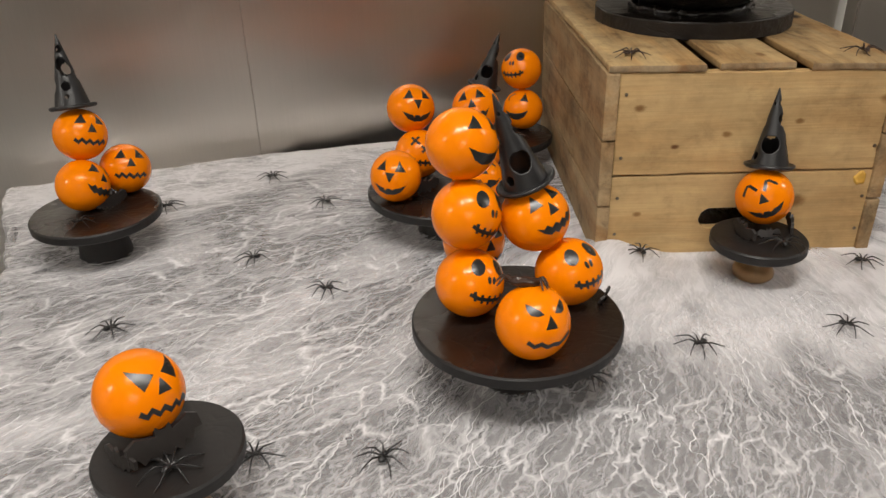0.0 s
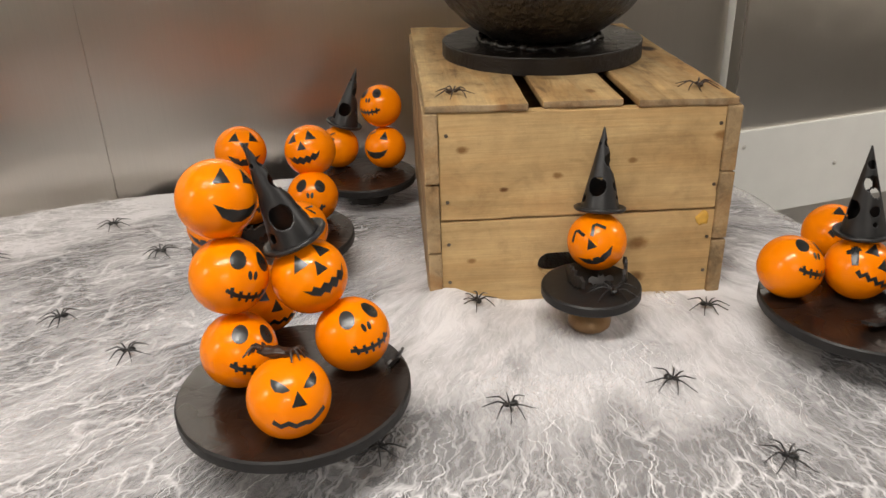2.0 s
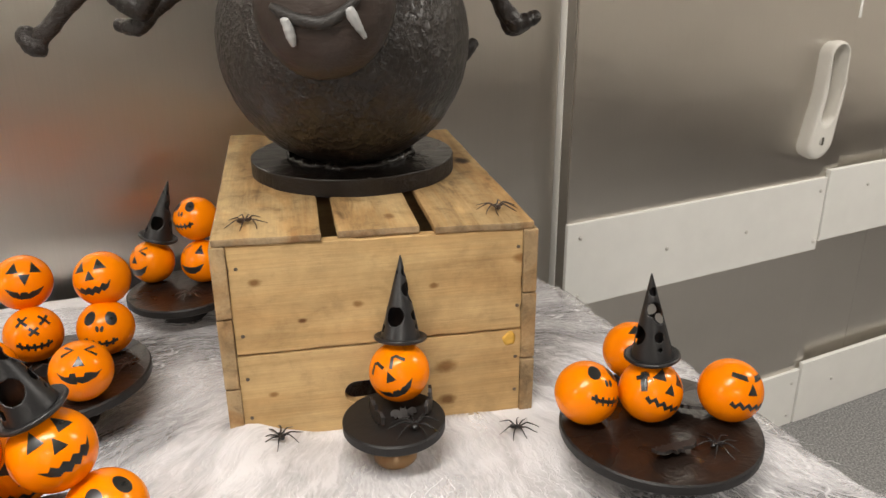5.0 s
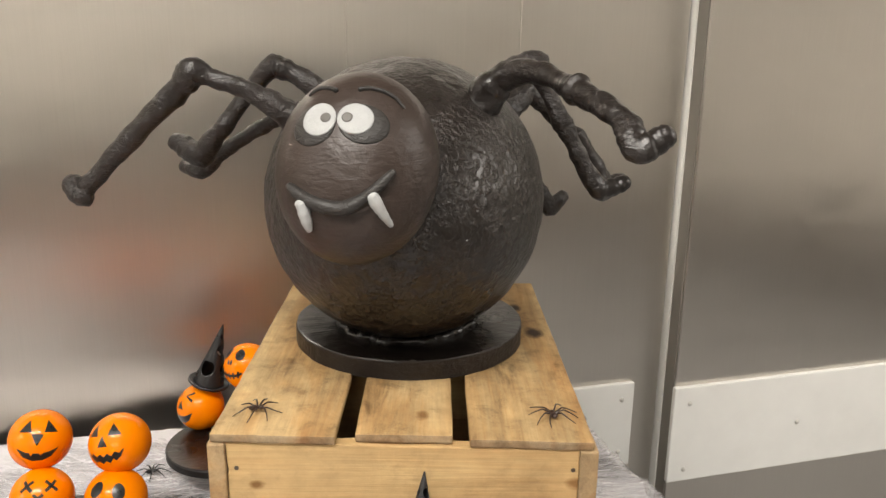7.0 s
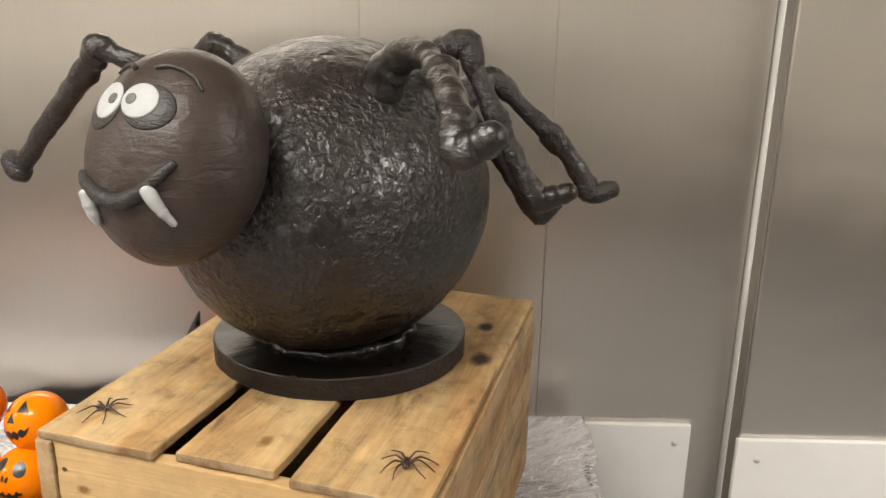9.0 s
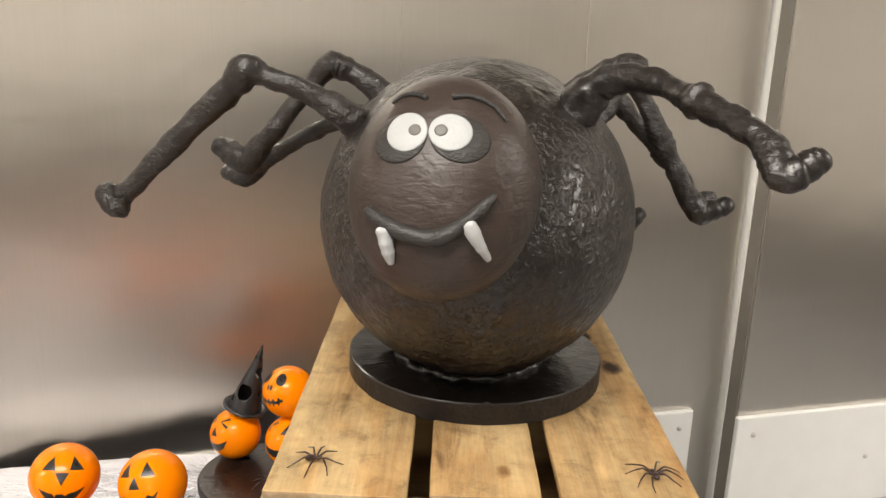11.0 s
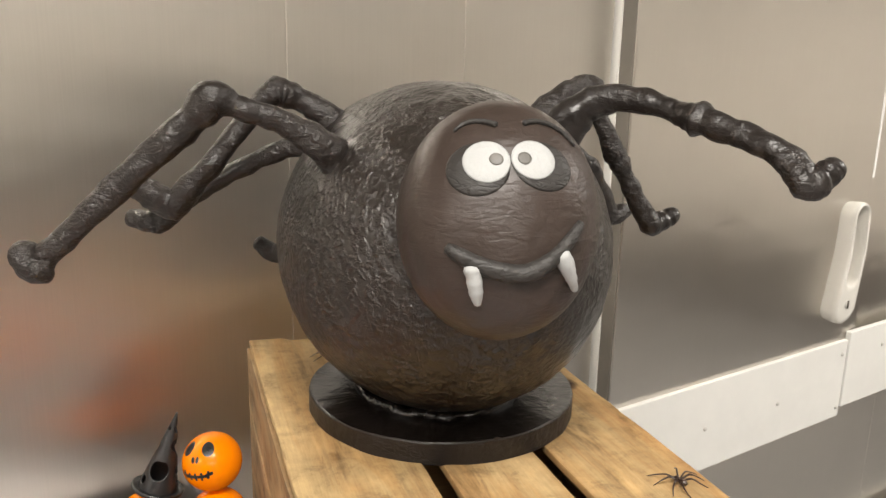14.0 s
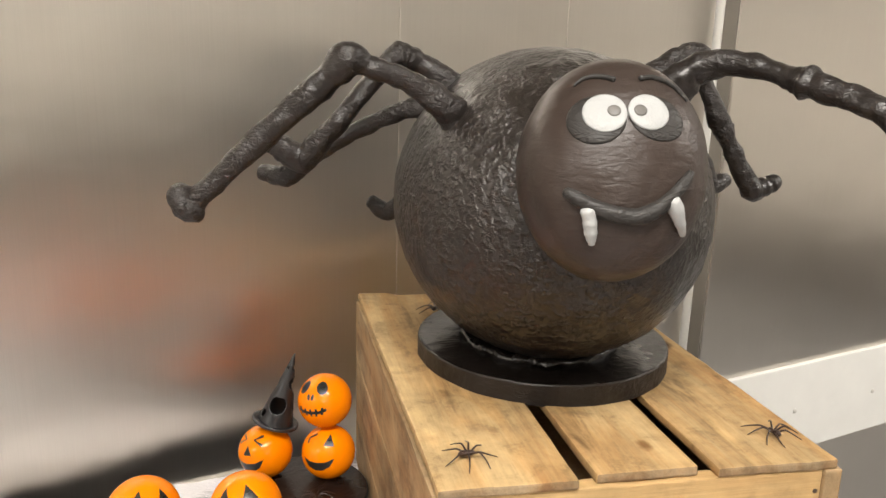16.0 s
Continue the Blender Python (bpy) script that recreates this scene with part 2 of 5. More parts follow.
def web_material(name, cover, seed, mesh_by):
    """Stretched cobweb fleece: fibres drawn out from the crate, dense beside it, torn into cells and threads farther out."""
    m, nodes, links, bsdf = material(name)

    def add(a, b):
        return math_node(nodes, links, "ADD", a, b)

    def mul(a, b, clamp=False):
        return math_node(nodes, links, "MULTIPLY", a, b, clamp)

    def sub(a, b):
        return math_node(nodes, links, "SUBTRACT", a, b)

    geo = nodes.new("ShaderNodeNewGeometry")

    def pushed(scale, detail, by, source):
        warp = node(nodes, "ShaderNodeTexNoise", Scale=scale, Detail=detail)
        links.new(geo.outputs["Position"], warp.inputs["Vector"])
        centred = nodes.new("ShaderNodeVectorMath")
        centred.operation = "SUBTRACT"
        links.new(warp.outputs["Color"], centred.inputs[0])
        centred.inputs[1].default_value = (0.5, 0.5, 0.5)
        push = nodes.new("ShaderNodeVectorMath")
        push.operation = "MULTIPLY_ADD"
        links.new(centred.outputs[0], push.inputs[0])
        push.inputs[1].default_value = (by, by, 0.0)
        links.new(source, push.inputs[2])
        return push.outputs[0]

    def polar_of(place):
        sep = nodes.new("ShaderNodeSeparateXYZ")
        links.new(place, sep.inputs[0])
        dx, dy = sub(sep.outputs[0], WEB_FOCUS[0]), sub(sep.outputs[1], WEB_FOCUS[1])
        angle = math_node(nodes, links, "ARCTAN2", dx, mul(dy, -1.0))
        return angle, math_node(nodes, links, "SQRT", add(mul(dx, dx), mul(dy, dy)))

    soft = pushed(4.5, 3.0, 0.10, geo.outputs["Position"])
    crinkled = pushed(75.0, 2.0, 0.016, soft)
    angle, r = polar_of(soft)
    angle_c, r_c = polar_of(crinkled)

    def polar(around, out, z, crooked=False):
        c = nodes.new("ShaderNodeCombineXYZ")
        links.new(mul(angle_c if crooked else angle, around), c.inputs[0])
        links.new(mul(r_c if crooked else r, out), c.inputs[1])
        c.inputs[2].default_value = z
        return c.outputs[0]

    def cells(around, out, z, wide):
        v = node(nodes, "ShaderNodeTexVoronoi", Scale=1.0, Randomness=1.0)
        v.feature = "DISTANCE_TO_EDGE"
        links.new(polar(around, out, z, True), v.inputs["Vector"])
        return ramp(nodes, links, v.outputs["Distance"], [(0.0, grey(1)), (wide * 0.4, grey(0.5)), (wide, grey(0))])

    lobes = noise_tex(nodes, links, polar(3.2, 3.2, seed), 1.0, 3, 0.5, 0.3)
    streaks = noise_tex(nodes, links, polar(50, 5, seed + 5), 1.0, 5, 0.62, 0.35)
    hairs = noise_tex(nodes, links, polar(205, 11, seed + 3), 1.0, 4, 0.62, 0.3)
    wisps = noise_tex(nodes, links, polar(74, 26, seed + 9, True), 1.0, 4, 0.6, 0.5)
    big, small, fine = cells(30, 9, seed + 7, 0.05), cells(76, 24, seed + 13, 0.10), cells(140, 62, seed + 19, 0.26)

    place = nodes.new("ShaderNodeSeparateXYZ")
    links.new(soft, place.inputs[0])
    # how thick the fleece lies: heaped before the crate and along the wall, thin at the front edge
    in_front = ramp(nodes, links, add(place.outputs[1], 0.5), [(0.50, grey(1)), (0.70, grey(0.0))])
    ragged = add(r, mul(sub(lobes, 0.5), -0.45))
    near = mul(ramp(nodes, links, ragged, [(0.45, grey(1)), (0.58, grey(0.6)), (0.80, grey(0.0))]), in_front)
    across = nodes.new("ShaderNodeVectorMath")
    across.operation = "DOT_PRODUCT"
    links.new(geo.outputs["Position"], across.inputs[0])
    inward = WALL.to_3x3() @ Vector((0, 1, 0))
    across.inputs[1].default_value = inward
    to_wall = sub(across.outputs["Value"], inward.dot(WALL.translation))
    heap = ramp(nodes, links, add(to_wall, 0.5), [(0.20, grey(0)), (0.44, grey(1))])
    thick = add(add(mul(near, 0.37), mul(heap, 0.36)), mul(ramp(nodes, links, lobes, [(0.36, grey(0)), (0.64, grey(1))]), 0.42))
    to_right = ramp(nodes, links, add(place.outputs[0], 1.0), [(0.42, grey(0.1)), (0.85, grey(1))])
    front_thin = mul(ramp(nodes, links, add(place.outputs[1], 1.0), [(0.56, grey(0.27)), (0.68, grey(0.20)), (0.82, grey(0.0))]), to_right)
    thick = sub(add(thick, cover), front_thin)
    fibre = add(add(mul(streaks, 0.36), mul(hairs, 0.20)), mul(wisps, 0.44))
    felted = mul(math_node(nodes, links, "MAXIMUM", near, heap), 0.55)     # matted, so that single fibres hardly show
    fibre = add(mul(fibre, sub(1.0, felted)), mul(felted, 0.5))
    a = add(mul(sub(fibre, sub(1.0, thick)), 2.1), 0.5)
    patches = noise_tex(nodes, links, polar(10, 6.5, seed + 17), 1.0, 4, 0.6, 0.6)
    a = add(a, mul(sub(patches, 0.5), 1.5))
    a = math_node(nodes, links, "MAXIMUM", a, 0.11)
    torn = mul(ramp(nodes, links, lobes, [(0.30, grey(1.0)), (0.62, grey(0.5))]), sub(1.0, mul(near, 0.85)))
    a = add(a, mul(mul(add(add(mul(big, 0.70), mul(small, 0.32)), mul(fine, 0.26)), torn), mesh_by))
    a = math_node(nodes, links, "MINIMUM", a, 0.94)
    bsdf.inputs["Base Color"].default_value = (0.755, 0.74, 0.755, 1)
    bsdf.inputs["Roughness"].default_value = 0.9
    bsdf.inputs["Specular IOR Level"].default_value = 0.1
    links.new(math_node(nodes, links, "MAXIMUM", a, 0.0), bsdf.inputs["Alpha"])
    bump(nodes, links, bsdf, add(add(mul(streaks, 0.5), mul(wisps, 0.7)), add(mul(big, 0.4), mul(small, 0.2))), 0.4, 0.007)
    return m


def floor_material():
    m, nodes, links, bsdf = material("speckled_floor")
    v = coords(nodes, links)
    n = noise_tex(nodes, links, v, 160, 5, 0.7)
    b = noise_tex(nodes, links, v, 2.5, 3)
    c = ramp(nodes, links, n, [(0.35, (0.10, 0.10, 0.105)), (0.5, (0.22, 0.22, 0.22)), (0.62, (0.42, 0.41, 0.40))])
    links.new(mix_rgb(nodes, links, "MULTIPLY", 0.4, c, ramp(nodes, links, b, [(0.3, grey(0.8)), (0.7, grey(1))])), bsdf.inputs["Base Color"])
    bsdf.inputs["Roughness"].default_value = 0.75
    bump(nodes, links, bsdf, n, 0.3, 0.002)
    return m


DARK_KNOT, SOFT_KNOT = (0.07, 0.045, 0.03), (0.5, 0.40, 0.30)
KNOTS_FRONT = [(0.086, 0.006, 0.970, 0.017, SOFT_KNOT), (0.086, 0.006, 0.918, 0.014, (0.34, 0.26, 0.18)), (-0.029, 0.006, 1.071, 0.008, SOFT_KNOT), (-0.099, 0.006, 1.055, 0.006, (0.3, 0.2, 0.13)),
               (0.068, 0.006, 1.087, 0.007, SOFT_KNOT), (-0.143, 0.006, 0.954, 0.007, SOFT_KNOT), (-0.152, 0.006, 1.112, 0.009, (0.42, 0.32, 0.22)), (0.184, 0.006, 1.116, 0.012, SOFT_KNOT)]
KNOTS_TOP = [(0.175, 0.323, 1.165, 0.016, DARK_KNOT), (0.158, 0.430, 1.165, 0.012, DARK_KNOT), (-0.12, 0.11, 1.165, 0.008, SOFT_KNOT), (-0.15, 0.2, 1.165, 0.011, SOFT_KNOT), (0.02, 0.06, 1.165, 0.009, SOFT_KNOT)]
STEEL = steel_material()
STEEL_EDGE = plain("steel_edge", (0.44, 0.415, 0.375), 0.45, 0.9, 0.1, 30)
DOOR_GAP = plain("grey_gasket", (0.19, 0.172, 0.148), 0.5, 0.0, 0.15, 30)
WHITE_PVC = plain("white_pvc", (0.82, 0.815, 0.78), 0.42, 0.0, 0.05, 14, 0.04, 60)
HANDLE_PVC = plain("handle_plastic", (0.70, 0.68, 0.63), 0.4, 0.0, 0.05, 20)
KEY_DARK = plain("keyhole_dark", (0.08, 0.07, 0.05), 0.4, 0.4, 0.1, 50)
SCREW = plain("screw_cap", (0.62, 0.60, 0.56), 0.35, 0.2, 0.1, 90)
# added dark tone, out of view, for the steel to reflect
REFLECTED_DARK = plain("reflected_dark", (0.085, 0.07, 0.06), 0.6, 0.0, 0.15, 3.0)
PAINT = plain("wall_paint", (0.80, 0.76, 0.70), 0.7, 0.0, 0.06, 3.0)
CEILING = plain("ceiling_paint", (0.82, 0.80, 0.76), 0.8, 0.0, 0.05, 3.0)
FLOOR = floor_material()
CLOTH = plain("dark_cloth", (0.028, 0.027, 0.03), 0.9, 0.0, 0.3, 60, 0.3, 600)
WEB_LOW, WEB_HIGH = web_material("web_fleece_low", 0.20, 1.3, 0.6), web_material("web_fleece_high", -0.02, 8.1, 1.05)
FIBRE = plain("web_fibre", (0.80, 0.79, 0.80), 0.85, 0.0, 0.04, 30)
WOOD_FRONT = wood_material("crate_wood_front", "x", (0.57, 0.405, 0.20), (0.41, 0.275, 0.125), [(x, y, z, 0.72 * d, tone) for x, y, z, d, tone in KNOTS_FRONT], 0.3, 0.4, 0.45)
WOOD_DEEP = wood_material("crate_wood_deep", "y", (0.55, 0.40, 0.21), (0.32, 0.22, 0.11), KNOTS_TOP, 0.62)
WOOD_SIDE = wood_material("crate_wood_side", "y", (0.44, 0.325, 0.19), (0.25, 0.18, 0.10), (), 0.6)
END_GRAIN = wood_material("crate_end_grain", "y", (0.36, 0.275, 0.175), (0.21, 0.155, 0.095), (), 0.7)
FILLER = plain("yellow_filler", (0.62, 0.36, 0.06), 0.6, 0.0, 0.2, 120)
NAIL = plain("nail_steel", (0.16, 0.13, 0.10), 0.5, 0.8, 0.2, 80)
ORANGE = orange_material()
INK = plain("black_face_paint", (0.014, 0.014, 0.013), 0.30, 0.0, 0.2, 80, rough_vary=0.06)
HAT = plain("hat_fondant", (0.0125, 0.012, 0.0125), 0.40, 0.0, 0.2, 50, 0.08, 260)
PLATE = chocolate("stand_chocolate", (0.009, 0.0055, 0.0042), (0.018, 0.0112, 0.0085), 0.29, 0.16, 60, 0.4)
RIM = chocolate("stand_dark_rim", (0.009, 0.0084, 0.0084), (0.017, 0.0155, 0.015), 0.48, 0.08, 60, 0.35)
GOLD = plain("gold_wood", (0.26, 0.155, 0.07), 0.36, 0.4, 0.35, 60, 0.25, 90)
TOY_BROWN = plain("brown_plastic", (0.032, 0.016, 0.0105), 0.35, 0.0, 0.2, 90)
TOY = plain("black_plastic", (0.010, 0.0095, 0.010), 0.35, 0.0, 0.2, 90)
BAT = plain("bat_chocolate", (0.020, 0.0165, 0.0150), 0.5, 0.0, 0.25, 70, 0.1, 300)
BODY = chocolate("body_chocolate", (0.0095, 0.0068, 0.0051), (0.0180, 0.0128, 0.0096), 0.325, 0.85, 145, 0.66, 0.0038, 0.15, 0.0, 0.8)
HEAD = chocolate("head_chocolate", (0.026, 0.0175, 0.0135), (0.043, 0.030, 0.024), 0.42, 0.55, 50, 0.42, 0.005, 0.08, 0.6)
BASE_DISC = chocolate("base_disc_chocolate", (0.0050, 0.0038, 0.0032), (0.011, 0.0083, 0.0068), 0.22, 0.22, 90, 0.45, 0.005, 0.1)
BASE_SIDE = chocolate("base_side_chocolate", (0.0095, 0.0070, 0.0058), (0.019, 0.0142, 0.0118), 0.46, 0.5, 80, 0.35, 0.005, 0.2, 0.4)
LEG = chocolate("leg_chocolate", (0.0085, 0.0062, 0.0050), (0.0180, 0.0132, 0.0108), 0.37, 0.8, 105, 0.55, 0.0055, 0.1, 0.3)
FACE_DARK = chocolate("face_dark_fondant", (0.022, 0.0200, 0.0185), (0.034, 0.031, 0.028), 0.5, 0.3, 110, 0.35)
PUPIL = plain("grey_fondant", (0.10, 0.093, 0.083), 0.5, 0.0, 0.2, 200, 0.1, 300)
EYE_WHITE = plain("white_fondant", (0.35, 0.355, 0.35), 0.65, 0.0, 0.08, 60, 0.3, 260)
LIGHT_FRAME = plain("lamp_frame", (0.7, 0.7, 0.68), 0.5)


# ---- building helpers ----
def mesh_of(name, bm, mat, smooth=False):
    data = bpy.data.meshes.new(name)
    bm.to_mesh(data)
    bm.free()
    for m in (mat if isinstance(mat, (list, tuple)) else [mat]):
        data.materials.append(m)
    if smooth:
        data.shade_smooth()
    return data


def part(name, bm, mat, parent, label="", smooth=False, at=None):
    ob = new(name, mesh_of(name, bm, mat, smooth))
    ob.parent = parent
    if at is not None:
        ob.matrix_basis = at
    if label:
        ob["label"] = label
    return ob


def thing(name, m, label, category, group="", kind=""):
    ob = new(name)
    ob.empty_display_size = 0.02
    ob.matrix_basis = m
    return tagged(ob, label, category, group, kind)


def solid(name, bm, mat, m, label="", category="", group="", kind="", smooth=False):
    ob = new(name, mesh_of(name, bm, mat, smooth))
    ob.matrix_basis = m
    return tagged(ob, label, category, group, kind)


def box(x0, x1, y0, y1, z0, z1, bevel=0.0, segments=2, bm=None):
    own = bm is None
    bm = bmesh.new() if own else bm
    made = bmesh.ops.create_cube(bm, size=1.0)["verts"]
    for v in made:
        v.co = Vector((x0 + (v.co.x + 0.5) * (x1 - x0), y0 + (v.co.y + 0.5) * (y1 - y0), z0 + (v.co.z + 0.5) * (z1 - z0)))
    if bevel:
        edges = list({e for v in made for e in v.link_edges})
        bmesh.ops.bevel(bm, geom=edges, offset=bevel, segments=segments, affect="EDGES", profile=0.6)
    return bm


def lathe(profile, n=48, bm=None, close=True):
    """A turned body from (radius, height) pairs, from bottom to top."""
    bm = bm or bmesh.new()
    rings = []
    for r, z in profile:
        if r < 1e-6:
            rings.append([bm.verts.new((0, 0, z))])
        else:
            rings.append([bm.verts.new((r * math.cos(2 * math.pi * i / n), r * math.sin(2 * math.pi * i / n), z)) for i in range(n)])
    for a, b in zip(rings, rings[1:]):
        for i in range(n):
            j = (i + 1) % n
            if len(a) == 1 and len(b) > 1:
                bm.faces.new((a[0], b[j], b[i]))
            elif len(b) == 1 and len(a) > 1:
                bm.faces.new((a[i], a[j], b[0]))
            elif len(a) > 1:
                bm.faces.new((a[i], a[j], b[j], b[i]))
    bmesh.ops.recalc_face_normals(bm, faces=bm.faces)
    return bm


def tube(points, radii, n=12, bm=None, mat=0, lump=0.0, seed=0.0, steps=5):
    """A limb through the points with the radii given at each, rounded at its ends."""
    bm = bm or bmesh.new()
    pts, rad = [], []
    P = [Vector(p) for p in points]
    for i in range(len(P) - 1):
        a, b = P[max(i - 1, 0)], P[min(i + 2, len(P) - 1)]
        for k in range(steps + (i == len(P) - 2)):
            s = k / steps
            q = 0.5 * ((2 * P[i]) + (P[i + 1] - a) * s + (2 * a - 5 * P[i] + 4 * P[i + 1] - b) * s * s + (3 * P[i] - a - 3 * P[i + 1] + b) * s ** 3)
            pts.append(P[i].lerp(P[i + 1], s).lerp(q, 0.6))
            rad.append(radii[i] + (radii[i + 1] - radii[i]) * s)
    d0, d1 = (pts[0] - pts[1]).normalized(), (pts[-1] - pts[-2]).normalized()
    pts = [pts[0] + d0 * rad[0] * 0.7, pts[0] + d0 * rad[0] * 0.4] + pts + [pts[-1] + d1 * rad[-1] * 0.4, pts[-1] + d1 * rad[-1] * 0.7]
    rad = [rad[0] * 0.35, rad[0] * 0.85] + rad + [rad[-1] * 0.85, rad[-1] * 0.35]
    rings, side = [], None
    for i, (p, r) in enumerate(zip(pts, rad)):
        d = (pts[min(i + 1, len(pts) - 1)] - pts[max(i - 1, 0)]).normalized()
        side = d.orthogonal().normalized() if side is None else (side - d * side.dot(d)).normalized()
        up = d.cross(side)
        ring = []
        if lump:
            r *= 1.0 + 0.55 * lump * noise.noise((i * 0.62 + seed * 7.3, seed, 0.5))
        for k in range(n):
            a = 2 * math.pi * k / n
            o = side * math.cos(a) + up * math.sin(a)
            w = 1.0 + (lump * noise.noise((p + o * r) * 55 + Vector((seed, 0, 0))) if lump else 0.0)
            ring.append(bm.verts.new(p + o * r * w))
        rings.append(ring)
    made = []
    for a, b in zip(rings, rings[1:]):
        for k in range(n):
            made.append(bm.faces.new((a[k], a[(k + 1) % n], b[(k + 1) % n], b[k])))
    made.append(bm.faces.new(rings[0][::-1]))
    made.append(bm.faces.new(rings[-1]))
    for f in made:
        f.material_index, f.smooth = mat, True
    return bm


def outline(points, depth, bm=None):
    """A flat shape in x and z, depth thick along y."""
    bm = bm or bmesh.new()
    front = [bm.verts.new((x, -depth / 2, z)) for x, z in points]
    back = [bm.verts.new((x, depth / 2, z)) for x, z in points]
    bm.faces.new(front)
    bm.faces.new(back[::-1])
    n = len(points)
    for i in range(n):
        bm.faces.new((front[i], back[i], back[(i + 1) % n], front[(i + 1) % n]))
    bmesh.ops.recalc_face_normals(bm, faces=bm.faces)
    return bm

# ---- the room ----
solid("floor", box(-4.2, 4.2, -5.0, 3.2, -0.1, 0.0), FLOOR, pose(0, 0, 0), "grey speckled non-slip floor", "floor", kind="structure")
solid("ceiling", box(-4.2, 4.2, -5.0, 3.2, 2.6, 2.7), CEILING, pose(0, 0, 0), "plain pale painted ceiling", "ceiling", kind="structure")
solid("wall_front", box(-4.2, 4.2, -5.1, -5.0, 0, 2.6), PAINT, pose(0, 0, 0), "plain beige painted wall", "wall", kind="structure")
# two unseen dark bands, added to darken the lower reflections in the steel
solid("reflected_band_front", box(-4.2, 4.2, -5.0, -4.98, 0, 0.95), REFLECTED_DARK, pose(0, 0, 0), "unseen dark band added to darken the steel's reflections", "dado", kind="structure")
solid("reflected_band_right", box(4.18, 4.2, -4.98, 3.2, 0, 0.55), REFLECTED_DARK, pose(0, 0, 0), "unseen dark band added to darken the steel's reflections", "dado", kind="structure")
solid("wall_left", box(-4.3, -4.2, -5.0, 3.2, 0, 2.6), PAINT, pose(0, 0, 0), "plain beige painted wall", "wall", kind="structure")
solid("wall_right", box(4.2, 4.3, -5.0, 3.2, 0, 2.6), PAINT, pose(0, 0, 0), "plain beige painted wall", "wall", kind="structure")

# the last panel belongs to the added rear fill, not to the row
for lx, ly, turn, sx, sy, watts in LAMPS:
    fixture = thing("ceiling_light", pose(lx, ly, 2.6, 0, 0, turn), "long white fluorescent ceiling light panel", "ceiling light", "ceiling lights")
    for x0, x1, y0, y1 in ((-sx / 2 - 0.02, -sx / 2, -sy / 2, sy / 2), (sx / 2, sx / 2 + 0.02, -sy / 2, sy / 2), (-sx / 2 - 0.02, sx / 2 + 0.02, -sy / 2 - 0.02, -sy / 2), (-sx / 2 - 0.02, sx / 2 + 0.02, sy / 2, sy / 2 + 0.02)):
        part("frame", box(x0, x1, y0, y1, -0.03, 0.0), LIGHT_FRAME, fixture)

# the steel wall: upright sheets with narrow seams, then the cold-room door, then more sheets
wall_back = solid("wall_back", box(-5.0, 3.76, 0.0750, 0.16, 0, 2.6), STEEL_EDGE, WALL, "brushed stainless steel cold-room wall", "wall", kind="structure")
SEAMS = (-5.0, -4.13, -3.45, -2.77, -2.09, -1.419, -0.732, -0.4075, -0.054)
for a, b in zip(SEAMS, SEAMS[1:]):
    part("steel_panel", box(a + 0.0001, b - 0.0001, 0.053, 0.0755, 0.0, 2.598, 0.0012, 1), STEEL, wall_back)
for a, b in ((0.925, 1.16), (1.16, 2.35), (2.35, 3.76)):
    part("steel_panel", box(a + 0.0006, b - 0.0006, 0.03, 0.0755, 0.0, 2.598, 0.0012, 1), STEEL, wall_back)


def rail(name, u0, u1, y0, z0, z1, screws, label, thick=0.012):
    ob = thing(name, WALL, label, "bumper rail", "bumper rails", "structure")
    part("strip", box(u0, u1, y0 - thick, y0, z0, z1, 0.003, 2), WHITE_PVC, ob)
    for u, z in screws:
        part("screw", lathe([(0.0, 0.0045), (0.003, 0.004), (0.0052, 0.0022), (0.0058, 0.0)][::-1], 14), SCREW, ob, "round screw cap", True, pose(u, y0 - thick + 0.0002, z, 90))
    return ob


rail("bumper_rail", -1.2, -0.117, 0.053, 0.655, 0.8535, [(-0.146, 0.816), (-0.146, 0.69), (-0.45, 0.75)], "white plastic bumper rail screwed to the steel wall")
rail("bumper_rail", -0.050, 0.869, 0.0, 0.628, 0.855, [(-0.011, 0.816), (-0.011, 0.657), (0.275, 0.737), (0.564, 0.735), (0.847, 0.816), (0.852, 0.657)], "white plastic bumper rail across the steel door")
rail("bumper_rail", 0.872, 2.3, 0.0, 0.655, 0.876, [(1.05, 0.81), (1.4, 0.72)], "white plastic bumper rail right beside the door", 0.016)
rail("kick_rail", -0.044, 0.90, 0.0, 0.0, 0.205, [(0.87, 0.16), (0.87, 0.04), (0.4, 0.1)], "white plastic kick rail along the floor")
rail("kick_rail", 0.905, 2.3, 0.0, 0.0, 0.225, [(1.06, 0.13), (1.5, 0.1)], "white plastic kick rail along the floor", 0.016)

door = thing("door_1", WALL, "stainless steel cold-room door, closed, with white handle", "door", kind="structure")
part("leaf", box(-0.0440, 0.893, 0.0, 0.045, 0.012, 2.05, 0.004, 2), STEEL, door, "brushed steel door leaf")
part("gasket", box(-0.0470, -0.0442, 0.003, 0.0368, 0.0, 2.05), DOOR_GAP, door, "dark rubber gasket")
part("frame_strip", box(-0.0490, -0.0442, 0.0370, 0.0745, 0.0, 2.1, 0.0008, 1), WHITE_PVC, door, "white plastic edge strip")
part("frame_strip", box(0.897, 0.909, 0.002, 0.075, 1.30, 2.1, 0.002, 1), WHITE_PVC, door, "white plastic edge strip")
part("jamb", box(0.8945, 0.9250, 0.004, 0.07, 0.0, 2.08), STEEL, door, "brushed steel door jamb")
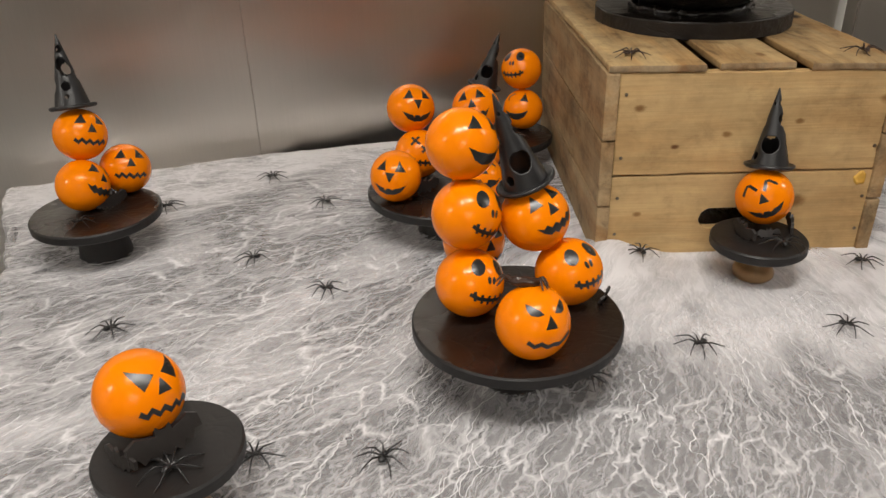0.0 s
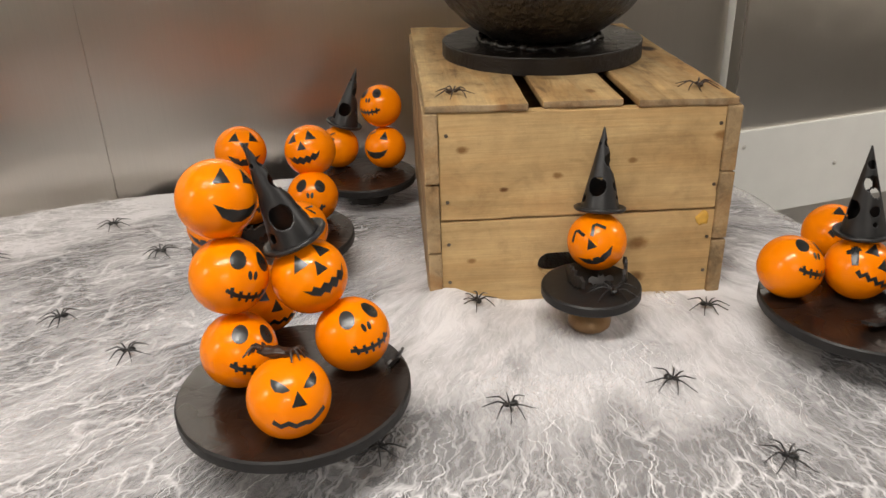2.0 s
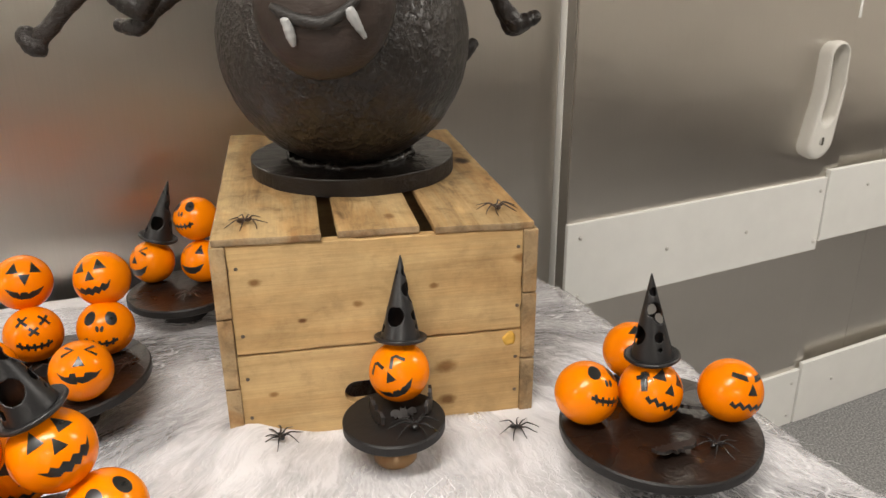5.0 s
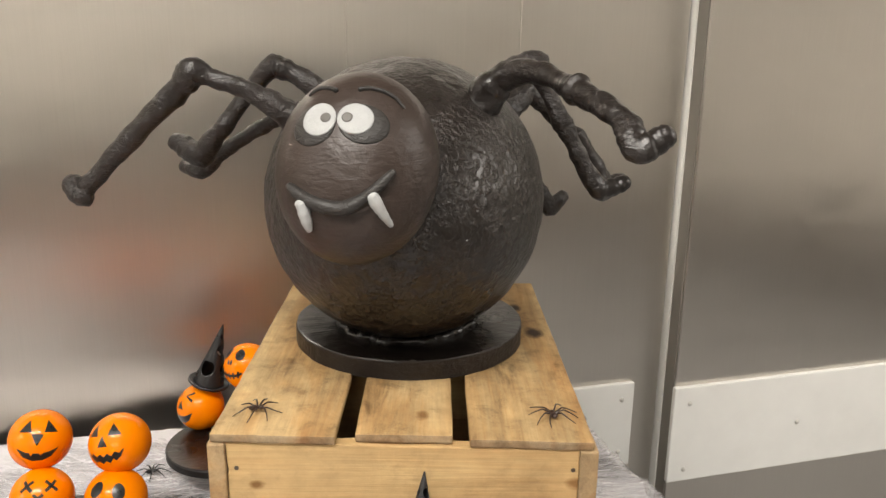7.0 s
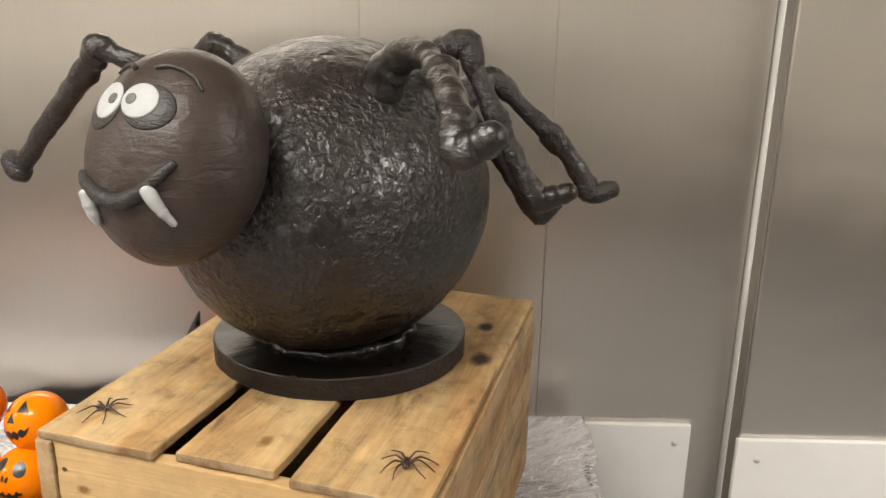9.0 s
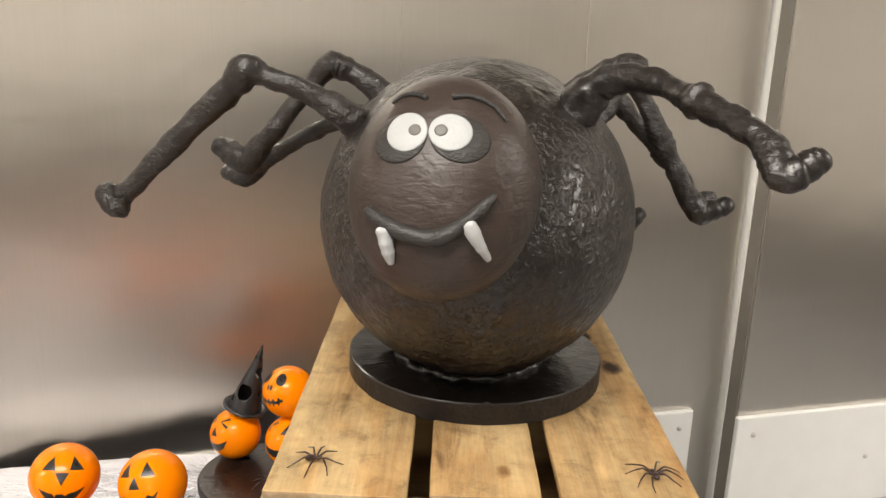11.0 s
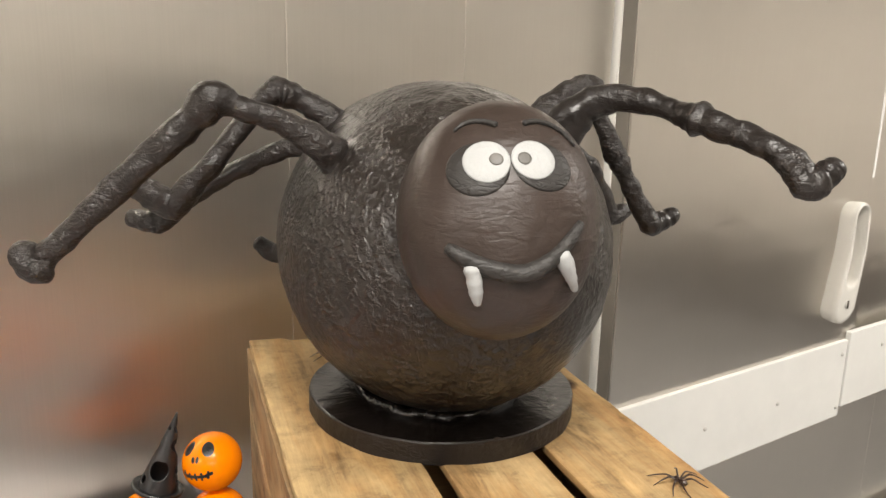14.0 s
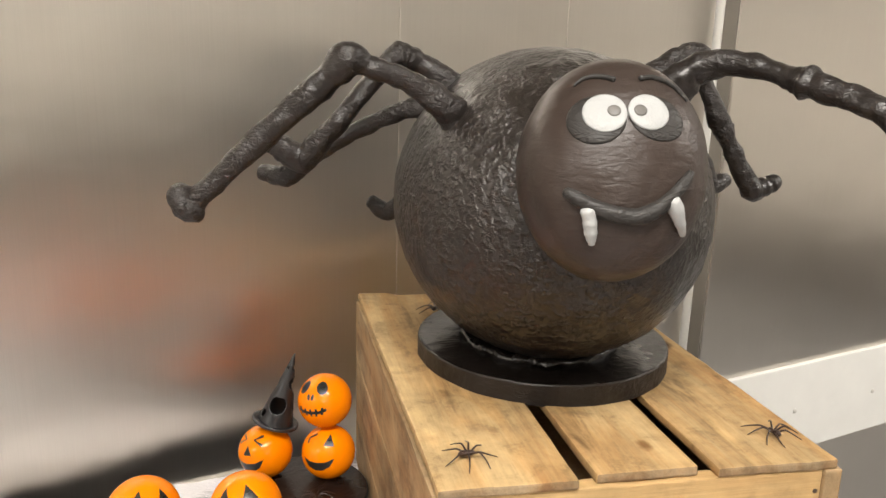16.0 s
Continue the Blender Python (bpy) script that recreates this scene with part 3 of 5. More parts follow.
part("leaf_head", box(-0.06, 0.92, 0.01, 0.075, 2.081, 2.2, 0.003, 1), STEEL, door)


def handle_bmesh():
    """A pull handle: a rounded lock body at the foot that narrows into a long open loop."""
    bm = bmesh.new()
    n = 44

    def loop(z0, z1, r0, r1, y, grow=0.0):
        pts = []
        for i in range(n):
            a = 2 * math.pi * i / n
            c, s = math.cos(a), math.sin(a)
            if s >= 0:
                pts.append(Vector(((r1 + grow) * c, y, z1 + (r1 + grow) * s)))
            else:
                pts.append(Vector(((r0 + grow) * c, y, z0 + (r0 + grow) * s)))
        return pts

    outer = [(0.0, -0.004), (-0.028, 0.0), (-0.040, -0.002), (-0.044, -0.006)]
    hole = [(-0.044, 0.003), (-0.041, 0.0005), (-0.02, 0.0), (0.0, 0.0)]
    rows = []
    for y, g in outer:
        rows.append([bm.verts.new(p) for p in loop(-0.108, 0.126, 0.049, 0.040, y, g)])
    for y, g in hole:
        rows.append([bm.verts.new(p) for p in loop(-0.030, 0.124, 0.026, 0.0305, y, g)])
    for a, b in zip(rows, rows[1:]):
        for i in range(n):
            bm.faces.new((a[i], a[(i + 1) % n], b[(i + 1) % n], b[i]))
    # the grip is cranked half way up
    bmesh.ops.subdivide_edges(bm, edges=[e for e in bm.edges if abs(e.verts[0].co.z - e.verts[1].co.z) > 0.08], cuts=6, use_grid_fill=True)
    for v in bm.verts:
        over = v.co.z - 0.035
        v.co.x += 0.17 * over if over < 0 else -0.01 * over
    bmesh.ops.recalc_face_normals(bm, faces=bm.faces)
    return bm


handle = part("handle", handle_bmesh(), HANDLE_PVC, door, "white plastic pull handle with lock", True, pose(0.796, 0.0, 1.083))
part("keyhole", lathe([(0.012, 0.0), (0.011, 0.002), (0.006, 0.0025), (0.0, 0.0025)], 20), SCREW, handle, "metal lock barrel", True, pose(-0.0235, -0.0435, -0.103, 90))
part("key_slot", box(-0.0022, 0.0022, -0.0478, -0.0455, -0.114, -0.093), KEY_DARK, handle, "dark key slot", at=pose(-0.0235, 0, 0))

# ---- the table ----
T0, T1, F0, F1 = -1.86, -0.345, -1.28, -0.015     # along the wall, and from its front to its back edge
GAP = 0.06                                         # between the table and the wall, where the fleece sags
table = thing("table", WALL, "plain work table standing against the steel wall", "table")
part("tabletop", box(T0 + 0.09, T1 - 0.01, F0 + 0.01, F1 - 0.01, TABLE_Z - 0.03, TABLE_Z - 0.003, 0.002, 1), STEEL_EDGE, table)
for u in (T0 + 0.14, T1 - 0.06):
    for y in (F0 + 0.06, F1 - 0.06):
        part("leg", box(u - 0.02, u + 0.02, y - 0.02, y + 0.02, 0, TABLE_Z - 0.031, 0.003, 1), STEEL_EDGE, table)


def sheet(grow, lift, drop, step, wave, seed, fray=0.0):
    """A cloth over the table: flat on top, rounded over the edges and hanging down, with soft waves."""
    bm = bmesh.new()
    nu, nv = int((T1 - T0 + 2 * drop) / step), int((F1 + GAP - F0 + drop) / step)
    rows = []
    for j in range(nv + 1):
        row = []
        for i in range(nu + 1):
            u = T0 - drop + (T1 - T0 + 2 * drop) * i / nu
            y = F0 - drop + (F1 + GAP - F0 + drop) * j / nv
            edge = grow + (0.020 * noise.noise((y * 8, seed, 1.5)) + 0.011 * noise.noise((y * 27, seed, 2.5)) if fray else 0.0)
            left = T0 + 0.15 * min(max(-y, 0.0), 0.55)     # this end is not square to the wall
            over_u = max(left - edge - u, u - T1 - edge, 0.0)
            over_y = max(F0 - grow - y, 0.0)
            du = min(max(u, left - edge), T1 + edge)
            dy = max(y, F0 - grow)
            down = over_u + over_y
            # hang below the edge, a little out from it
            if over_u:
                du += math.copysign(min(over_u, 0.02) * 0.6 + (0.026 * noise.noise((y * 9, seed, 3)) + 0.012 * noise.noise((y * 31, seed, 8)) - 0.006) * min(1, over_u * 12), u) if u > T1 else -(min(over_u, 0.02) * 0.6 + 0.012 * noise.noise((y * 9, seed, 5)) * min(1, over_u * 12))
            if over_y:
                dy -= min(over_y, 0.02) * 0.6
            if fray and T0 + 0.1 < u < -0.85:
                dy = min(dy, 0.038 - 0.11 * (u + 1.6) + 0.010 * noise.noise((u * 7, seed, 4.5)) + 0.008 * noise.noise((u * 31, seed, 6.5)) + GAP * (max(0.0, 1 - (u - T0 - 0.1) / 0.15) + max(0.0, 1 + (u + 0.85) / 0.12)))
            p = WALL @ Vector((du, dy, 0))
            h = wave * (noise.noise((p.x * 14, p.y * 14, seed)) + 0.6 * noise.noise((p.x * 37, p.y * 37, seed + 4)))
            if fray:
                h += fray * mound(p.x, p.y)
            z = TABLE_Z + max(lift + h, lift * 0.25) - max(0.0, down - 0.012) - 0.9 * max(0.0, dy - F1)
            row.append(bm.verts.new((p.x, p.y, z)))
        rows.append(row)
    for a, b in zip(rows, rows[1:]):
        for i in range(nu):
            f = bm.faces.new((a[i], a[i + 1], b[i + 1], b[i]))
            f.smooth = True
    return bm


def mound(x, y):
    """How the fleece heaps up: against the front and sides of the crate, and where it was pulled over the back."""
    dx, dy = max(abs(x) - 0.2, 0.0), max(0.0 - y, y - 0.6, 0.0)
    d = math.hypot(dx, dy)
    h = -0.0125 * math.exp(-(d / 0.05) ** 2) * (0.9 + 0.6 * noise.noise((x * 16, y * 16, 3.3)))
    h += 0.028 * math.exp(-((x + 0.185) ** 2 + (y + 0.01) ** 2) / 0.0025)
    h += 0.006 * math.exp(-((x + 0.75) ** 2 + (y - 0.33) ** 2) / 0.05)
    return h


solid("tablecloth", sheet(0.0, 0.0, 0.42, 0.035, 0.0006, 2.0), CLOTH, pose(0, 0, 0), "dark cloth hanging over the table under cobweb", "tablecloth", smooth=True)
solid("cobweb_fleece", sheet(0.006, 0.006, 0.16, 0.0125, 0.0022, 5.0, 0.8), WEB_LOW, pose(0, 0, 0), "white stretched cobweb fleece spread over the dark cloth", "cobweb", kind="stuff", smooth=True)
solid("cobweb_fleece", sheet(0.012, 0.0125, 0.10, 0.0125, 0.0032, 9.0, 1.0), WEB_HIGH, pose(0, 0, 0), "thin top layer of white stretched cobweb fleece", "cobweb", kind="stuff", smooth=True)


def web_top(x, y):
    h = 0.0032 * (noise.noise((x * 14, y * 14, 9.0)) + 0.6 * noise.noise((x * 37, y * 37, 13.0)))
    return TABLE_Z + 0.001 + max(0.0125 + h + mound(x, y), 0.0031)


def web_strands(count, lengths, width, crinkle, region, rng, lift):
    """Loose fibres that run out from the crate, each a narrow crooked ribbon."""
    verts, faces = [], []
    back = WALL.inverted()
    made = 0
    while made < count:
        x, y = region(rng)
        q = back @ Vector((x, y, 0))
        if not (T0 - 0.01 < q.x < T1 + 0.012 and F0 < q.y < F1):
            continue
        if abs(x) < 0.2 and 0.0 < y < 0.6:
            continue
        made += 1
        a = math.atan2(y - WEB_FOCUS[1], x - WEB_FOCUS[0]) + rng.gauss(0, 0.16)
        length, w = rng.uniform(*lengths), width * rng.uniform(0.5, 1.6)
        n = max(6, int(length / 0.0045))
        first = len(verts)
        side, drift = 0.0, 0.0
        z0 = rng.uniform(0.0, lift)
        for i in range(n):
            s = i / (n - 1)
            drift = 0.97 * drift + rng.gauss(0, crinkle * 0.12)
            side = 0.55 * side + rng.gauss(0, crinkle)
            bend = a + drift + side
            x += math.cos(bend) * length / n
            y += math.sin(bend) * length / n
            q = back @ Vector((x, y, 0))
            if not (T0 < q.x < T1 + 0.012 and F0 < q.y < F1) or (abs(x) < 0.197 and 0.0 < y < 0.6):
                break
            z = web_top(x, y) + z0 * math.sin(math.pi * s) - 0.0002
            ww = w * (0.25 + 0.75 * math.sin(math.pi * s) * (0.6 + 0.4 * rng.random())) / 2
            nx, ny = -math.sin(a + drift) * ww, math.cos(a + drift) * ww
            verts += [(x + nx, y + ny, z), (x, y, z + ww * 0.5), (x - nx, y - ny, z)]
        k = (len(verts) - first) // 3
        for i in range(k - 1):
            b = first + 3 * i
            faces += [(b, b + 1, b + 4, b + 3), (b + 1, b + 2, b + 5, b + 4)]
    data = bpy.data.meshes.new("cobweb_fibres")
    data.from_pydata(verts, [], faces)
    data.materials.append(FIBRE)
    data.shade_smooth()
    return data


def everywhere(rng):
    return rng.uniform(-1.25, 0.62), rng.uniform(-0.62, 0.5)


def lower_front(rng):
    return rng.uniform(-0.25, 0.55), rng.uniform(-0.5, -0.08)


def left_side(rng):
    return rng.uniform(-1.2, -0.3), rng.uniform(-0.5, 0.4)


web_rng = random.Random(11)
for count, lengths, width, crinkle, region, lift, label in (
        (300, (0.03, 0.12), 0.00032, 0.5, everywhere, 0.006, "fine white cobweb fibres drawn over the cloth"),
        (130, (0.03, 0.20), 0.0009, 0.6, lower_front, 0.007, "thick crinkled white cobweb threads before the crate"),
        (230, (0.05, 0.26), 0.0008, 0.4, left_side, 0.007, "thick crinkled white cobweb threads on the cloth")):
    fibres = new("cobweb_fibres", web_strands(count, lengths, width, crinkle, region, web_rng, lift))
    tagged(fibres, label, "cobweb", kind="stuff")


# ---- the crate ----
CRATE_Z, CRATE_TOP = 0.886, 1.165


def skew(x):
    """The old crate leans: its top lies higher at one side."""
    return 0.0015 - 0.018 * x


def board(x0, x1, y0, y1, z0, z1, seed, bevel=0.002):
    """A sawn board with slightly worn, uneven edges."""
    bm = box(x0, x1, y0, y1, z0, z1, bevel, 2)
    bmesh.ops.subdivide_edges(bm, edges=[e for e in bm.edges if e.calc_length() > 0.1], cuts=22, use_grid_fill=True)
    for v in bm.verts:
        worn = max(0.0, noise.noise(v.co * 61 + Vector((seed, seed, 0))) - 0.25) * 0.0045
        v.co += (Vector(((x0 + x1) / 2, (y0 + y1) / 2, (z0 + z1) / 2)) - v.co).normalized() * worn
        v.co += Vector((noise.noise(v.co * 23 + Vector((seed, 0, 0))), noise.noise(v.co * 23 + Vector((0, seed, 0))), noise.noise(v.co * 23 + Vector((0, 0, seed))))) * 0.0011
        if v.co.z > 1.1:
            v.co.z += skew(v.co.x)
        if v.co.x < -0.15:
            v.co.x -= 0.006 * v.co.y / 0.557
            v.co.y *= 1.02
    return bm


def board_with_slot(x0, x1, y0, y1, z0, z1, cx, cz, half, r):
    """A front board with a rounded hand slot cut through it."""
    bm = bmesh.new()
    n = 48
    inner, outer = [], []
    for i in range(n):
        a = 2 * math.pi * (i + 0.5) / n
        c, s = math.cos(a), math.sin(a)
        inner.append((cx + (half if c > 0 else -half) + r * c, cz + r * s))
        k = min((x1 - cx if c > 0 else cx - x0) / abs(c) if abs(c) > 1e-6 else 9e9, (z1 - cz if s > 0 else cz - z0) / abs(s) if abs(s) > 1e-6 else 9e9)
        outer.append((cx + c * k, cz + s * k))
    for corner in ((x0, z0), (x0, z1), (x1, z0), (x1, z1)):
        i = min(range(n), key=lambda q: (outer[q][0] - corner[0]) ** 2 + (outer[q][1] - corner[1]) ** 2)
        outer[i] = corner
    rings = [[bm.verts.new((x, y, z)) for x, z in pts] for pts, y in ((inner, y0), (outer, y0), (outer, y1), (inner, y1))]
    for a, b in zip(rings, rings[1:] + rings[:1]):
        for i in range(n):
            bm.faces.new((a[i], a[(i + 1) % n], b[(i + 1) % n], b[i]))
    bmesh.ops.recalc_face_normals(bm, faces=bm.faces)
    return bm


crate = thing("wooden_crate", pose(0, 0, 0, 0, 0, 1.0), "old pale wooden crate upside down with slatted top", "crate")
XL, XR, YB = -0.199, 0.197, 0.557
part("front_board", board(XL + 0.0143, XR - 0.0143, 0.006, 0.022, 1.0135, 1.1545, 1.0), WOOD_FRONT, crate)
part("front_board", board_with_slot(XL + 0.0143, XR - 0.0143, 0.006, 0.022, CRATE_Z, 1.0105, -0.006, 0.9425, 0.032, 0.0165), WOOD_FRONT, crate, "board with a rounded hand slot")
part("back_board", board(XL + 0.0143, XR - 0.0143, YB - 0.022, YB - 0.006, 1.0135, 1.1545, 3.0), WOOD_FRONT, crate)
part("back_board", board(XL + 0.0143, XR - 0.0143, YB - 0.022, YB - 0.006, CRATE_Z, 1.0105, 4.0), WOOD_FRONT, crate)
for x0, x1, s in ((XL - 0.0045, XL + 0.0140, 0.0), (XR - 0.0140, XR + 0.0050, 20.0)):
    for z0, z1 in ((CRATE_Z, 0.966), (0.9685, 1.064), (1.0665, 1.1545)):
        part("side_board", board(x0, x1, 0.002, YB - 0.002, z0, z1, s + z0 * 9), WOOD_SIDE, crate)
for x0, x1, y0, s in ((XL - 0.001, -0.0705, 0.003, 5.0), (-0.0515, 0.0505, 0.010, 6.0), (0.0675, XR, 0.004, 7.0)):
    slat = board(x0, x1, y0, YB, 1.1552, CRATE_TOP, s, 0.0025)
    for f in slat.faces:
        f.normal_update()
        f.material_index = 1 if f.normal.y < -0.8 else 0
    part("top_slat", slat, [WOOD_DEEP, END_GRAIN], crate)
part("inner_block", box(-0.15, 0.15, 0.27, 0.30, CRATE_Z, 1.15), WOOD_FRONT, crate)
for x, z in ((-0.175, 1.040), (-0.175, 0.979), (-0.175, 0.922), (-0.1745, 1.13), (0.177, 1.047), (0.1765, 0.971), (0.1765, 1.13), (0.1765, 0.92)):
    part("nail", lathe([(0.0026, 0.0), (0.0024, 0.0006), (0.0, 0.0009)], 10), NAIL, crate, at=pose(x, 0.0055, z, 90))
plug = lathe([(0.0095, 0.0), (0.0088, 0.0012), (0.006, 0.0019), (0.0, 0.0016)], 26)
for v in plug.verts:
    v.co *= 1.0 + 0.35 * noise.noise(v.co * 170)
part("filler", plug, FILLER, crate, "yellow filler plug", True, pose(0.168, 0.0058, 0.999, 90))



# ---- the chocolate spider ----
disc = lathe([(0.0, 0.0), (0.1535, 0.0), (0.1552, 0.0015), (0.1554, 0.0250), (0.1544, 0.0266), (0.1525, 0.0272), (0.1, 0.0272), (0.0, 0.0272)], 128)
for v in disc.verts:
    q = v.co.copy()
    v.co += Vector((q.x, q.y, 0)) * 0.008 * noise.noise((q.x * 40, q.y * 40, q.z * 90)) + Vector((0, 0, 0.0007 * noise.noise((q.x * 55, q.y * 55, 2.0)) if q.z > 0.02 else 0))
for f in disc.faces:
    f.normal_update()
    f.material_index = 1 if abs(f.normal.z) < 0.8 else 0
solid("sculpture_base", disc, [BASE_DISC, BASE_SIDE], pose(-0.0098, 0.300, CRATE_TOP), "round black chocolate display base on the crate", "display base")


def sculpture():
    """One cast piece: body, head with its face, eight jointed limbs and the chocolate that fixes it to the base."""
    bm = bmesh.new()

    def blob(centre, radii, mat, relief, freq, turn=None, seg=(72, 48)):
        made = bmesh.ops.create_uvsphere(bm, u_segments=seg[0], v_segments=seg[1], radius=1.0)["verts"]
        for v in made:
            d = v.co.normalized()
            k = 1.0 + relief * (noise.noise(d * freq) + 0.5 * noise.noise(d * freq * 2.7))
            p = Vector((d.x * radii[0], d.y * radii[1], d.z * radii[2])) * k
            v.co = Vector(centre) + (turn @ p if turn else p)
        for f in {f for v in made for f in v.link_faces}:
            f.material_index, f.smooth = mat, True

    blob(BODY_AT, BODY_R, 0, 0.007, 9.0, seg=(128, 88))
    turn = Euler((radians(HEAD_TURN[0]), radians(HEAD_TURN[1]), radians(HEAD_TURN[2]))).to_matrix()
    blob(HEAD_AT, HEAD_R, 1, 0.006, 3.5, turn)

    def on_head(x, z, out=0.0):
        """A point on the front of the head, x to its left in the view and z up, in metres from its middle."""
        q = 1 - (x / HEAD_R[0]) ** 2 - (z / HEAD_R[2]) ** 2
        y = -HEAD_R[1] * math.sqrt(max(q, 0.0))
        p = Vector((x, y, z))
        nrm = Vector((x / HEAD_R[0] ** 2, y / HEAD_R[1] ** 2, z / HEAD_R[2] ** 2)).normalized()
        return Vector(HEAD_AT) + turn @ (p + nrm * out), turn @ nrm

    def pad(x, z, rx, rz, lean, thick, mat, out=0.0, n=36):
        """A cut-out disc of fondant pressed on the head."""
        rows = []
        for k, (s, o) in enumerate(((1.0, 0.0), (1.0, 0.7), (0.93, 1.0), (0.6, 1.05), (0.25, 1.08))):
            row = []
            for i in range(n):
                a = 2 * math.pi * i / n
                px, pz = rx * s * math.cos(a), rz * s * math.sin(a)
                c, sn = math.cos(lean), math.sin(lean)
                p, _ = on_head(x + px * c - pz * sn, z + px * sn + pz * c, out + thick * o)
                row.append(bm.verts.new(p))
            rows.append(row)
        for a, b in zip(rows, rows[1:]):
            for i in range(n):
                f = bm.faces.new((a[i], a[(i + 1) % n], b[(i + 1) % n], b[i]))
                f.material_index, f.smooth = mat, True
        f = bm.faces.new(rows[-1])
        f.material_index, f.smooth = mat, True

    for x, z, rx, rz, lean in ((-0.0285, 0.0275, 0.0225, 0.0205, 0.30), (0.0185, 0.0330, 0.0235, 0.0190, -0.22)):
        pad(x, z, rx, rz, lean, 0.0034, 2, -0.0022)
    for x, z, rx, rz, lean in ((-0.0227, 0.0322, 0.0166, 0.0158, 0.15), (0.0108, 0.0360, 0.0165, 0.0147, -0.10)):
        pad(x, z, rx, rz, lean, 0.0016, 3, 0.0010)
    for x, z in ((-0.0161, 0.0338), (0.0038, 0.0359)):
        pad(x, z, 0.0050, 0.0046, 0.0, 0.0010, 4, 0.0024, 20)
    for curve in (((-0.0155, 0.0632), (-0.0215, 0.0655), (-0.0300, 0.0662), (-0.0380, 0.0640), (-0.0440, 0.0585)), ((0.0065, 0.0665), (0.0155, 0.0695), (0.0270, 0.0688), (0.0390, 0.0640), (0.0480, 0.0555))):
        tube([on_head(x, z, 0.001)[0] for x, z in curve], (0.0026, 0.0023, 0.0022, 0.0020, 0.0013), 10, bm, 2)

    def lip_at(q):
        return MOUTH_X + q * MOUTH_W, MOUTH_Z + (0.0395 if q > 0 else 0.0155) * abs(q) ** 2.0

    lip = [on_head(*lip_at(-1 + k / 6), 0.001)[0] for k in range(13)]
    tube(lip, [0.0044, 0.0058, 0.0064, 0.0068, 0.0070, 0.0071, 0.0070, 0.0068, 0.0066, 0.0063, 0.0060, 0.0054, 0.0036], 12, bm, 2, 0.1)
    for (x0, z0), (x1, z1) in (((-0.0282, -0.0440), (-0.0214, -0.0665)), ((0.0350, -0.0305), (0.0500, -0.0520))):
        fang = [on_head(x0 + (x1 - x0) * f, z0 + (z1 - z0) * f, 0.0035)[0] for f in (0.0, 0.35, 0.7, 1.0)]
        tube(fang, (0.0060, 0.0062, 0.0050, 0.0028), 16, bm, 3, 0.26, x0 * 100)
    for i, (points, radii) in enumerate(SPIDER_LEGS):
        tube(points, radii, 20, bm, 5, 0.24, i * 3.1, 8)
    # chocolate run round the foot of the body
    ring = []
    for k in range(40):
        a = 2 * math.pi * k / 40
        r = 0.093 + 0.008 * noise.noise((math.cos(a) * 5, math.sin(a) * 5, 1.7))
        ring.append((BODY_AT[0] + r * math.cos(a), BODY_AT[1] - 0.004 + r * math.sin(a), CRATE_TOP + 0.0285 + 0.002 * noise.noise((a * 3, 0, 0))))
    tube(ring + ring[:1], [0.0050 + 0.008 * abs(noise.noise((k * 0.9, 4, 0))) for k in range(41)], 10, bm, 6, 0.9, 2.0, 4)
    return bm


